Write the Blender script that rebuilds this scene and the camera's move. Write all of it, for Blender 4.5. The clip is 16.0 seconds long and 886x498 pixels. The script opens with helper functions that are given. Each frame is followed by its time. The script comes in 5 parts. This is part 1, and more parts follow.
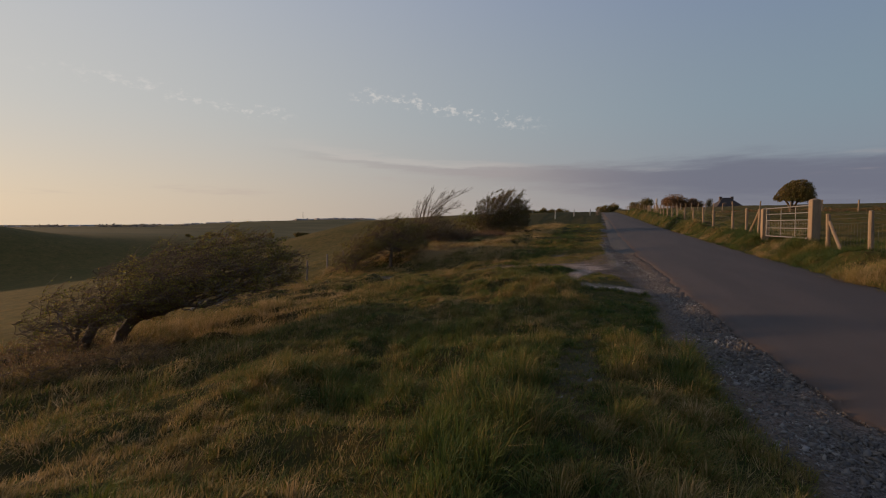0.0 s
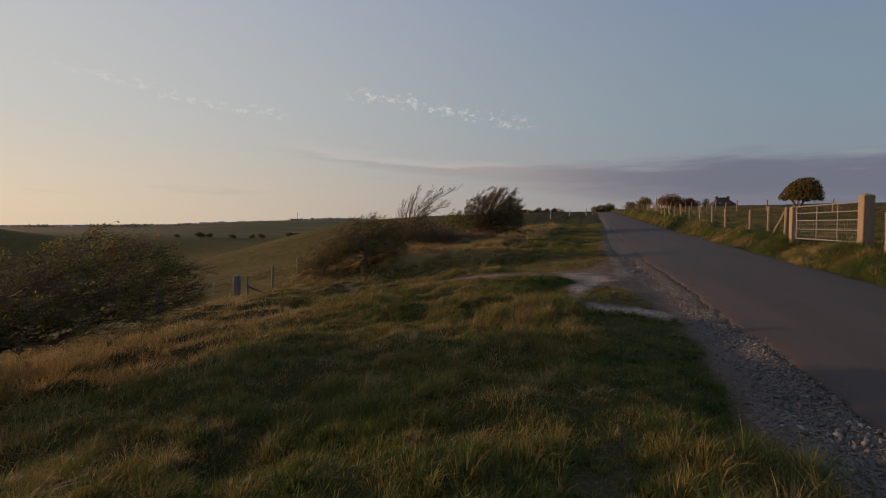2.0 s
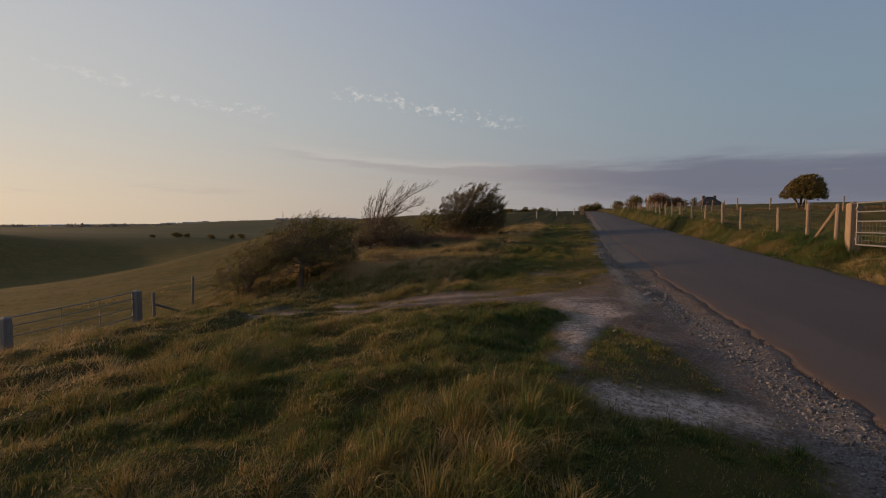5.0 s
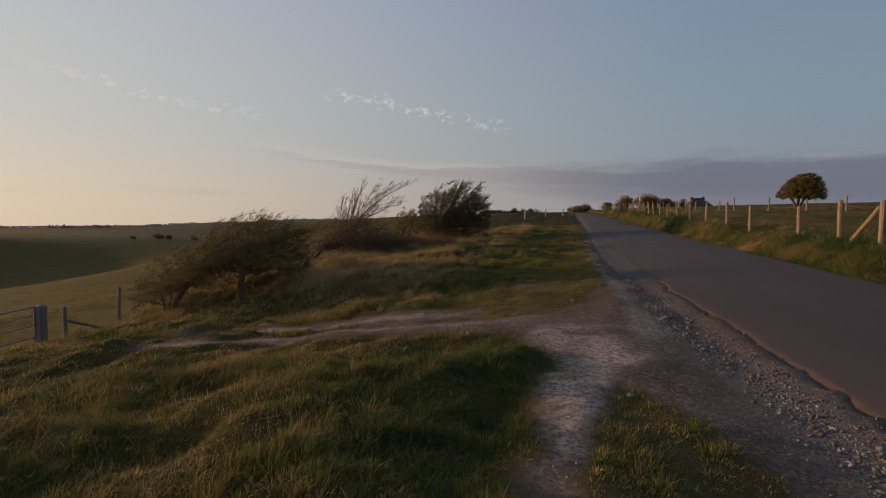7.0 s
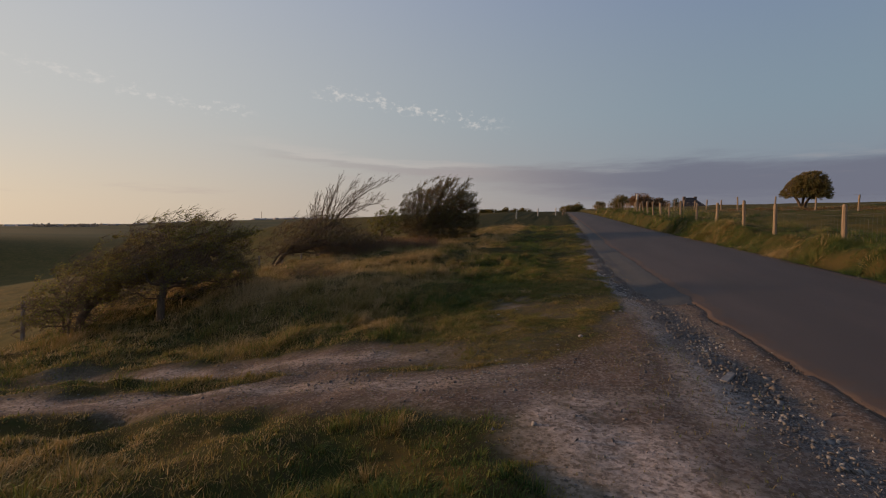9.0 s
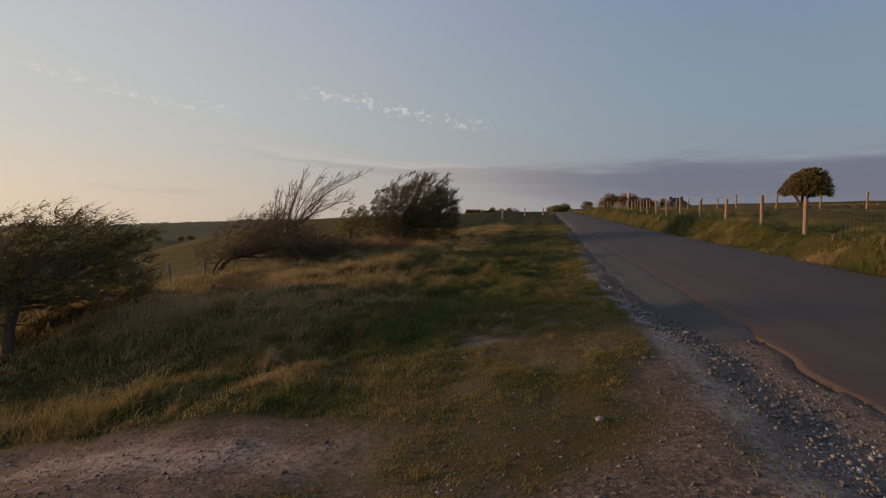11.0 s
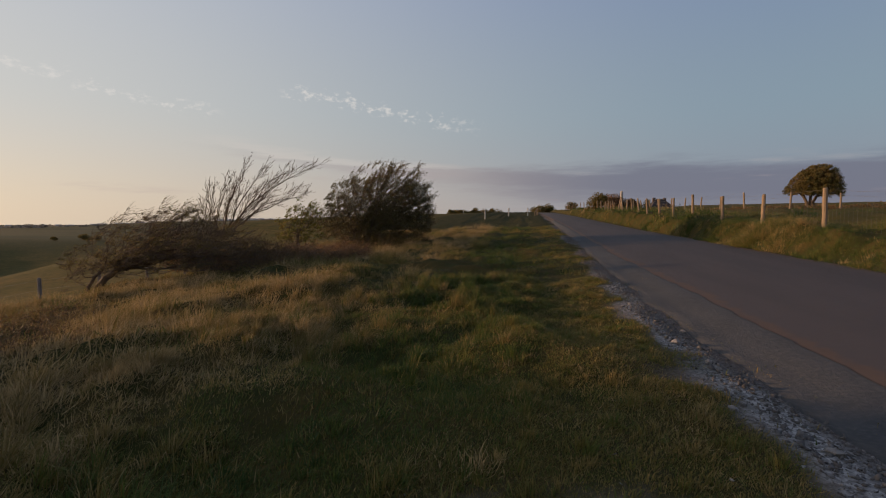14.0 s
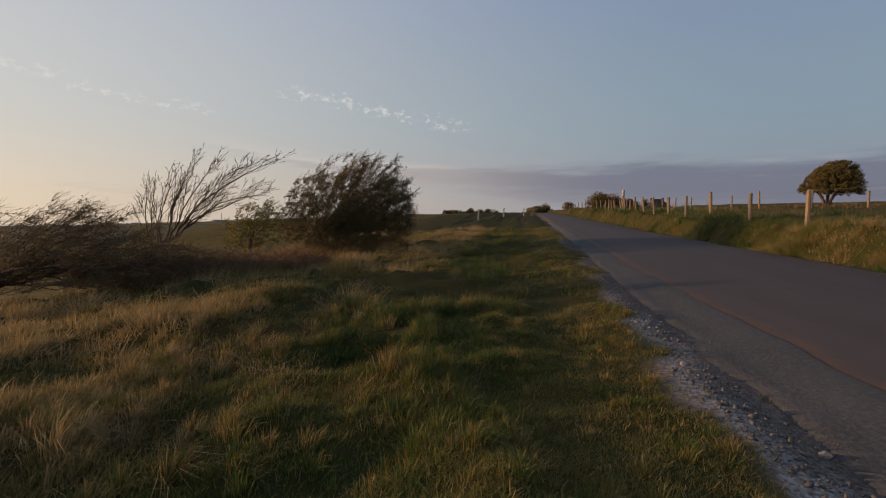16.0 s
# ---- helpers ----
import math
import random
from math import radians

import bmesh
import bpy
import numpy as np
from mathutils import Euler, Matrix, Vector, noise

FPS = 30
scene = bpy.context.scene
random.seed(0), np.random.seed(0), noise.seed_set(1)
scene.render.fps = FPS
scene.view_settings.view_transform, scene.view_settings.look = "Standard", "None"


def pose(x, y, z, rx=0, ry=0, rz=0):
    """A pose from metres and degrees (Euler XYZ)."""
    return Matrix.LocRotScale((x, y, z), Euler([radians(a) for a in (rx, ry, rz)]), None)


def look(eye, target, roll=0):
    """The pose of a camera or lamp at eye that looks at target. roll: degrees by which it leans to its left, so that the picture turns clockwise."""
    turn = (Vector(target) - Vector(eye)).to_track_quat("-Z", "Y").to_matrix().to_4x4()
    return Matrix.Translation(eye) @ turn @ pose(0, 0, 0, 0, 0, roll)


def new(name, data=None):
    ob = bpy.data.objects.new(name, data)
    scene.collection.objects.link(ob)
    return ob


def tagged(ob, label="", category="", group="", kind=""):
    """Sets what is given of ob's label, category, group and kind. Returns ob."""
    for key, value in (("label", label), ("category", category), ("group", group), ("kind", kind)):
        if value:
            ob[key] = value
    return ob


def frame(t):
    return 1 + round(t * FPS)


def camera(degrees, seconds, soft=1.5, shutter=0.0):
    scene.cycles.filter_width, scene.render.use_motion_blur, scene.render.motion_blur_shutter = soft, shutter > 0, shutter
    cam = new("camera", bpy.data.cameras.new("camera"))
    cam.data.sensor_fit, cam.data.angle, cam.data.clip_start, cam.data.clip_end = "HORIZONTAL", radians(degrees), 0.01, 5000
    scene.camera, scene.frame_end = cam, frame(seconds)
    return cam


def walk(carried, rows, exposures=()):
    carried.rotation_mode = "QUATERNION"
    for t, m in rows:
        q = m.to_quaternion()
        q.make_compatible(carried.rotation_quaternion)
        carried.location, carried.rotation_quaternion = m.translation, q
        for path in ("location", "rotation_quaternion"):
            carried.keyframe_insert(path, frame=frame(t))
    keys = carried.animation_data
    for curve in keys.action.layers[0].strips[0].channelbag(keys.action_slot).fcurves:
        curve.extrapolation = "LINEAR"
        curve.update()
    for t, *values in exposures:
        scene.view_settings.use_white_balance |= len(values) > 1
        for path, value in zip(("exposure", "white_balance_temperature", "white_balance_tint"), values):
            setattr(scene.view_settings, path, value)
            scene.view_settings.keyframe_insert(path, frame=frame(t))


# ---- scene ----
cam = camera(83.8, 16.0, soft=1.1)
METRES, EYE, TILT, LEAN, TURN = 25.0, 1.6, -2.9, 0.0, 17.2
ROWS = [
    (0.0, 0.0, 0.0, 0.0, -0.0, 0.0, -0.0),
    (0.5, 0.0073, 0.0291, 0.003, -0.1, 0.01, 0.08),
    (1.0, 0.0137, 0.06, 0.0044, -0.17, -0.04, 0.05),
    (1.5, 0.0203, 0.0912, 0.0046, -0.32, -0.04, 0.05),
    (2.0, 0.0267, 0.1218, 0.0071, -0.55, -0.01, 0.03),
    (2.5, 0.0356, 0.1506, 0.009, -1.04, 0.02, 0.15),
    (3.0, 0.0431, 0.1786, 0.0098, -1.42, 0.1, 0.07),
    (3.5, 0.0518, 0.2092, 0.008, -1.6, 0.03, 0.14),
    (4.0, 0.0592, 0.2436, 0.0119, -1.74, -0.08, 0.11),
    (6.5, 0.0984, 0.3887, 0.0248, -2.73, 0.04, 0.27),
    (7.0, 0.1065, 0.4165, 0.0241, -3.17, 0.08, 0.2),
    (7.5, 0.1122, 0.4443, 0.0268, -3.51, 0.07, 0.12),
    (8.0, 0.1196, 0.4735, 0.0275, -3.72, 0.0, 0.11),
    (8.5, 0.1261, 0.5014, 0.0303, -3.9, 0.06, 0.17),
    (9.0, 0.1342, 0.5321, 0.0326, -4.09, -0.02, 0.15),
    (9.5, 0.1448, 0.562, 0.0338, -4.4, -0.01, 0.28),
    (12.0, 0.1803, 0.7182, 0.0376, -6.38, 0.06, 0.2),
    (12.5, 0.1866, 0.7488, 0.0382, -6.79, 0.07, 0.18),
    (13.0, 0.1947, 0.7789, 0.041, -7.09, 0.1, 0.24),
    (13.5, 0.2031, 0.8097, 0.0436, -7.31, 0.09, 0.26),
    (14.0, 0.2114, 0.8406, 0.0463, -7.48, 0.11, 0.26),
    (14.5, 0.221, 0.8721, 0.0475, -7.58, 0.12, 0.28),
    (15.0, 0.2328, 0.9028, 0.0491, -7.71, 0.15, 0.37),
    (15.5, 0.2443, 0.9331, 0.0514, -7.81, 0.15, 0.4),
    (16.0, 0.254, 0.9635, 0.0552, -7.86, 0.15, 0.32),
]
walk(cam, [(t, pose(0, 0, EYE, TILT, LEAN, TURN) @ pose(METRES * x, METRES * y, METRES * z, 90 + pitch, roll, yaw)) for t, x, y, z, yaw, pitch, roll in ROWS], [(0.0, -0.10), (8.0, -0.09), (12.0, 0.02), (16.0, 0.07)])


# ---- world and sun ----
SUN_AZ, SUN_EL = 89.0, 6.8          # degrees left of the road's line; above the horizon
to_sun = Vector((-math.sin(radians(SUN_AZ)) * math.cos(radians(SUN_EL)), math.cos(radians(SUN_AZ)) * math.cos(radians(SUN_EL)), math.sin(radians(SUN_EL))))
sun_data = bpy.data.lights.new("sun", "SUN")
sun_data.energy, sun_data.angle, sun_data.color = 4.8, radians(1.2), (1.0, 0.60, 0.33)
sun = new("sun", sun_data)
sun.matrix_world = look((-60, 20, 40), Vector((-60, 20, 40)) - to_sun)

world = bpy.data.worlds.new("dusk_sky")
scene.world = world
world.use_nodes = True


class Nodes:
    """Short ways to add and link nodes."""

    def __init__(self, tree):
        self.tree = tree

    def add(self, kind, inputs=None, **props):
        n = self.tree.nodes.new(kind)
        for k, v in props.items():
            setattr(n, k, v)
        for k, v in (inputs or {}).items():
            if isinstance(v, bpy.types.NodeSocket):
                self.tree.links.new(v, n.inputs[k])
            else:
                n.inputs[k].default_value = v
        return n

    def math(self, op, a, b=0.0, c=0.0, clamp=False):
        return self.add("ShaderNodeMath", {0: a, 1: b, 2: c}, operation=op, use_clamp=clamp).outputs[0]

    def smooth(self, v, lo, hi, a=0.0, b=1.0):
        return self.add("ShaderNodeMapRange", {"Value": v, "From Min": lo, "From Max": hi, "To Min": a, "To Max": b}, interpolation_type="SMOOTHSTEP").outputs[0]

    def mix(self, f, a, b):
        n = self.add("ShaderNodeMix", data_type="RGBA")
        for k, v in ((0, f), (6, a), (7, b)):
            if isinstance(v, bpy.types.NodeSocket):
                self.tree.links.new(v, n.inputs[k])
            else:
                n.inputs[k].default_value = v if k == 0 or len(v) == 4 else (*v, 1)
        return n.outputs[2]

    def noise(self, vec, scale, detail=4.0, rough=0.55, **more):
        n = self.add("ShaderNodeTexNoise", {"Vector": vec, "Scale": scale, "Detail": detail, "Roughness": rough, **more})
        return n.outputs["Fac"]


def sky():
    t = world.node_tree
    t.nodes.clear()
    N = Nodes(t)
    tex = N.add("ShaderNodeTexSky", sky_type="NISHITA", sun_disc=False, sun_elevation=radians(SUN_EL), sun_rotation=radians(-SUN_AZ), altitude=100.0, air_density=1.0, dust_density=2.2, ozone_density=1.6)
    way = N.add("ShaderNodeTexCoord").outputs["Generated"]
    sep = N.add("ShaderNodeSeparateXYZ", {0: way})
    x, y, z = sep.outputs
    az = N.math("MULTIPLY", N.math("ARCTAN2", x, y), 180 / math.pi)       # degrees right of the road
    el = N.math("MULTIPLY", N.math("ARCSINE", z), 180 / math.pi)
    base = N.add("ShaderNodeVectorMath", {0: tex.outputs[0], "Scale": SKY}, operation="SCALE").outputs[0]
    # evening sky: cream towards the sunset, grey-blue away from it and above
    side = N.smooth(az, -75.0, 30.0)
    low = N.mix(side, (0.83, 0.662, 0.478), (0.265, 0.27, 0.325))
    mid = N.mix(side, (0.648, 0.626, 0.588), (0.24, 0.315, 0.38))
    top = N.mix(side, (0.50, 0.542, 0.625), (0.185, 0.25, 0.42))
    grad = N.mix(N.smooth(el, -1.0, 13.0), low, mid)
    grad = N.mix(N.smooth(el, 9.0, 34.0), grad, top)
    grad = N.mix(N.smooth(el, 34.0, 80.0), grad, (0.16, 0.215, 0.35))
    col = N.mix(0.9, base, grad)
    # streaky dusk cloud low over the land, away from the sunset
    flat = N.add("ShaderNodeCombineXYZ", {0: N.math("MULTIPLY", az, 0.05), 1: N.math("MULTIPLY", el, 0.45), 2: 0.0}).outputs[0]
    wav = N.noise(flat, 1.1, 6.0, 0.62)
    lift = N.math("ADD", el, N.math("MULTIPLY", N.math("SUBTRACT", wav, 0.5), 5.0))
    floor = N.smooth(az, -26.0, 26.0, 5.3, 1.2)
    bank = N.math("MULTIPLY", N.smooth(lift, 7.3, 5.3), N.smooth(N.math("SUBTRACT", lift, floor), -1.6, 1.8))
    bank = N.math("MULTIPLY", bank, N.smooth(az, -27.0, 2.0))
    col = N.mix(N.math("MULTIPLY", bank, 0.78), col, N.mix(N.smooth(az, -22.0, 12.0), (0.40, 0.33, 0.31), (0.148, 0.152, 0.205)))
    thin = N.math("MULTIPLY", N.smooth(wav, 0.56, 0.75), N.math("MULTIPLY", N.smooth(el, 0.8, 2.0), N.smooth(el, 9.0, 5.0)))
    col = N.mix(N.math("MULTIPLY", thin, 0.32), col, (0.46, 0.36, 0.34))
    # a thin streak that slopes down from the sunset side into the bank
    wisp = N.math("SUBTRACT", N.math("ADD", el, N.math("MULTIPLY", N.math("SUBTRACT", wav, 0.5), 3.4)), N.smooth(az, -40.0, -12.0, 8.4, 5.9))
    ends = N.math("MULTIPLY", N.smooth(az, -40.0, -27.0), N.smooth(az, -4.0, -12.0))
    col = N.mix(N.math("MULTIPLY", N.math("MULTIPLY", N.smooth(wisp, 0.1, 0.5), N.smooth(wisp, 1.3, 0.5)), N.math("MULTIPLY", ends, 0.35)), col, (0.60, 0.54, 0.50))
    col = N.mix(N.math("MULTIPLY", N.math("MULTIPLY", N.smooth(wisp, -0.7, -0.1), N.smooth(wisp, 0.5, 0.0)), N.math("MULTIPLY", ends, N.smooth(az, -38.0, -14.0, 0.12, 0.5))), col, (0.37, 0.32, 0.32))
    # a broken string of small high clouds
    mid_el = N.math("ADD", N.math("ADD", N.smooth(az, -56.0, -33.0, 14.0, 11.5), N.smooth(az, -33.0, -28.0, 0.0, 2.7)), N.smooth(az, -27.0, -4.0, 0.0, -3.2))
    line = N.math("ABSOLUTE", N.math("SUBTRACT", el, mid_el))
    belt = N.smooth(line, 2.3, 0.0)
    pat = N.add("ShaderNodeCombineXYZ", {0: N.math("MULTIPLY", az, 0.8), 1: N.math("MULTIPLY", el, 1.3), 2: 3.0}).outputs[0]
    group = N.smooth(N.noise(pat, 0.17, 2.0), 0.22, 0.42)
    puff = N.math("ADD", N.noise(pat, 1.5, 4.0, 0.6), N.math("MULTIPLY", N.math("SUBTRACT", belt, 1.0), 0.28))
    puff = N.math("MULTIPLY", N.smooth(puff, 0.47, 0.69), N.math("MULTIPLY", belt, group))
    puff = N.math("MULTIPLY", puff, N.math("MULTIPLY", N.math("SUBTRACT", N.smooth(az, -60.0, -50.0), N.math("MULTIPLY", N.smooth(az, -36.0, -33.0), N.smooth(az, -26.0, -28.5))), N.smooth(az, -4.0, -11.0)))
    col = N.mix(N.math("MULTIPLY", puff, N.smooth(az, -50.0, -20.0, 0.62, 0.68)), col, (0.68, 0.65, 0.62))
    bg = N.add("ShaderNodeBackground", {"Color": col, "Strength": 1.0})
    out = N.add("ShaderNodeOutputWorld", {"Surface": bg.outputs[0]})


SKY = 0.10
sky()


# ---- numbers of the land ----
def vnoise(x, y, size, seed=0):
    """Smooth noise from 0 to 1 with cells of that size."""
    x, y = np.asarray(x, float) / size + 71.3 * seed, np.asarray(y, float) / size - 37.7 * seed
    i, j = np.floor(x), np.floor(y)
    u, v = x - i, y - j
    u, v = u * u * (3 - 2 * u), v * v * (3 - 2 * v)

    def h(a, b):
        s = np.sin(a * 127.1 + b * 311.7 + seed * 74.7) * 43758.5453
        return s - np.floor(s)

    return (h(i, j) * (1 - u) + h(i + 1, j) * u) * (1 - v) + (h(i, j + 1) * (1 - u) + h(i + 1, j + 1) * u) * v


def sstep(v, lo, hi):
    s = np.clip((np.asarray(v, float) - lo) / (hi - lo), 0, 1)
    return s * s * (3 - 2 * s)


def table(knots, values, smooth):
    g = np.linspace(knots[0], knots[-1], 2400)
    v = np.interp(g, knots, values)
    k = max(1, int(smooth / (g[1] - g[0])))
    pad = np.pad(v, k, mode="reflect", reflect_type="odd")
    v = np.convolve(pad, np.ones(2 * k + 1) / (2 * k + 1), "valid")
    return lambda q: np.interp(q, g, v)


road_z = table((-400, -60, 0, 10, 20, 30, 40, 50, 100, 150, 185, 230, 320, 800), (-9.0, -1.1, -0.03, 0.12, 0.33, 0.62, 0.95, 1.28, 3.15, 4.85, 5.75, 6.0, 4.5, -2.0), 4.0)
left_z = table((-420, -330, -240, -195, -175, -150, -135, -120, -100, -77, -45, -25, -16, -14, -12, -10, -8, -6, -4, -2.5, -1, 0.3, 10), (-3.5, -3.0, -3.2, -4.6, -7.0, -12.0, -13.6, -13.4, -11.6, -9.2, -5.9, -3.3, -2.5, -2.02, -1.3, -1.0, -0.84, -0.62, -0.33, -0.18, -0.03, 0.0, 0.0), 0.7)
ridge_z = table((-30, -22, -16, -13, -11, -9, -7.5, -6, -5, -4, -2.5, -1, 0.3, 10), (-3.4, -3.0, -2.0, -0.9, -0.62, -0.5, -0.42, -0.3, -0.26, -0.30, -0.30, -0.18, -0.06, 0.0), 0.4)
bank_z = table((-60, 0, 20, 34, 41, 60, 100, 150, 400), (0.35, 0.45, 0.52, 0.68, 0.76, 0.95, 1.0, 0.6, 0.4), 3.0)
ROAD_L, ROAD_R = 1.82, 5.65


def camber(x, y):
    """The lane tips down towards the verge on its lower stretch."""
    return (-0.12 + 0.19 * np.clip((x - ROAD_L) / (ROAD_R - ROAD_L), 0, 1)) * sstep(y, -8.0, 5.0) * sstep(y, 60.0, 34.0)


def road_mid_left(y):
    return np.interp(y, (-12, 0, 5, 8, 14, 19, 22, 30, 36, 60), (2.6, 2.4, 2.2, 2.0, 1.9, 1.85, 1.66, 1.62, 1.5, 1.6))


def road_left(y):
    return road_mid_left(y) + 0.12 * (vnoise(y, 0 * y, 2.1, 5) - 0.5) + 0.10 * (vnoise(y, 0 * y, 0.5, 6) - 0.5) + 0.06 * (vnoise(y, 0 * y, 0.17, 7) - 0.5)


def track_mid(x):
    """The y of the chalk track's middle, which leaves the road for the field gate."""
    return np.interp(x, (-16, -14, -8, -5, -2, 2), (20.0, 19.9, 19.1, 19.5, 19.7, 19.8))


def bare(x, y):
    """How bare of grass the ground is: the stony shoulder, the chalk track and its mouth."""
    wob = 0.5 * (vnoise(x, y, 1.7, 11) - 0.5) + 0.3 * (vnoise(x, y, 0.45, 12) - 0.5)
    edge = np.interp(y, (0, 3.6, 5.5, 8.9, 10.4, 12.0, 12.2, 13.2, 13.4, 14.8, 16, 17.5, 18.3, 19.6, 20.5, 21.8, 22.5, 24.4, 29, 34.5, 46, 120),
                     (1.5, 1.45, 1.36, 1.23, 1.15, 0.95, -0.3, -0.3, -0.55, -0.52, -0.7, -1.15, -1.6, -1.0, -0.1, 0.22, 0.28, 0.32, 0.32, 0.42, 0.65, 1.3))
    loose = np.interp(y, (11, 12.5, 16, 17.5, 20, 22), (0.16, 0.25, 0.25, 0.42, 0.42, 0.2))
    shoulder = sstep(x - edge + wob * np.interp(y, (11, 12.5, 22, 24), (0.7, 1.2, 1.2, 1.6)), -loose, loose)
    west = np.interp(y, (13.0, 14.5, 16.0), (-0.45, -0.36, -0.08))
    east = np.interp(y, (13.0, 13.6, 14.2, 15.0, 15.6, 16.1), (0.9, 0.96, 0.86, 0.52, 0.2, -0.05))
    tuft = 0.88 * sstep(np.minimum(np.minimum(x - west, east - x), np.minimum((y - 12.9) * 0.6, 16.1 - y)) + wob * 0.4, -0.06, 0.16)
    ruts = np.minimum(np.abs(y - track_mid(x) - 0.85), np.abs(y - track_mid(x) + 0.85))
    wide = np.interp(x, (-15, -9, -4, 0), (0.4, 0.5, 0.75, 1.0))
    strip = sstep(ruts + wob * 0.9, wide + 0.15, wide - 0.3) * sstep(x, -10.5, -7.0) * sstep(x, 2.0, 0.0) * (1 - 0.8 * sstep(y - track_mid(x), -0.1, 0.4) * sstep(x, -3.6, -1.6))
    worn = 0.38 * sstep(np.abs(y - 22.6) + wob * 1.5, 2.3, 1.2) * sstep(x, -3.2, -1.4) * sstep(vnoise(x, y, 0.55, 14) * 0.6 + vnoise(x, y, 0.2, 15) * 0.4, 0.38, 0.62)
    worn = np.maximum(worn, 0.28 * sstep(np.abs(x + 0.15) + 0.5 * wob, 0.28, 0.08) * sstep(y, 9.0, 6.0) * sstep(vnoise(x, y, 0.5, 16), 0.4, 0.7))
    strip = np.maximum(np.maximum(strip, worn), 0.7 * scuffs(x, y))
    return np.clip(np.maximum(shoulder * (1 - tuft), strip), 0, 1) * (x < 2.6)


def scuffs(x, y):
    """Small bare scrapes in the thin turf beyond the track."""
    spot = 0.35 * vnoise(x, y, 0.9, 46) + 0.4 * vnoise(x, y, 0.24, 47) + 0.25 * vnoise(x, y, 0.13, 48)
    return sstep(spot, 0.54, 0.72) * sstep(np.abs(x + 1.0), 1.5, 0.8) * sstep(np.abs(y - 23.3), 1.3, 0.7)


def chalky(x, y):
    """Where bare white chalk shows: the worn mouth of the track and its ruts."""
    wob = 0.8 * (vnoise(x, y, 0.9, 41) - 0.5) + 0.5 * (vnoise(x, y, 0.3, 42) - 0.5)
    mouth = sstep(np.hypot((x + 0.55) / np.interp(y, (14, 16, 18), (0.32, 0.62, 1.05)), (y - 16.4) / 2.7) + 1.2 * wob, 1.1, 0.5)
    patch = sstep(np.hypot((x - 0.3) / 0.8, (y - 12.7) / 0.5) + wob, 1.05, 0.6)
    ruts = np.minimum(np.abs(y - track_mid(x) - 0.85), np.abs(y - track_mid(x) + 0.85))
    ridge = 0.6 * sstep(np.abs(x - np.interp(y, (17, 24, 28, 32), (0.62, 0.62, 0.35, 0.28))) + 0.35 * wob, 0.30, 0.10) * sstep(y, 16.5, 18.5)
    return np.clip(np.maximum(np.maximum(np.maximum(mouth, patch), np.maximum(ridge, 0.45 * scuffs(x, y))), 0.62 * sstep(ruts + 0.6 * wob, 0.35, 0.1) * sstep(x, 0.0, -3.0)), 0, 1)


def stony(x, y):
    """Where loose flints lie thick along the lane's edge."""
    mid = np.interp(y, (0, 8, 10, 13, 16, 18.5, 21.6, 24, 28, 34, 60), (1.95, 1.72, 1.68, 1.6, 1.45, 1.12, 1.12, 0.85, 0.5, 0.5, 1.0))
    wide = np.interp(y, (0, 10, 16, 20, 24, 28), (0.45, 0.38, 0.36, 0.36, 0.40, 0.28))
    return np.exp(-((x - mid) / wide) ** 2) * np.interp(vnoise(x, y, 0.6, 43), (0.1, 0.5), (0.55, 1.0))


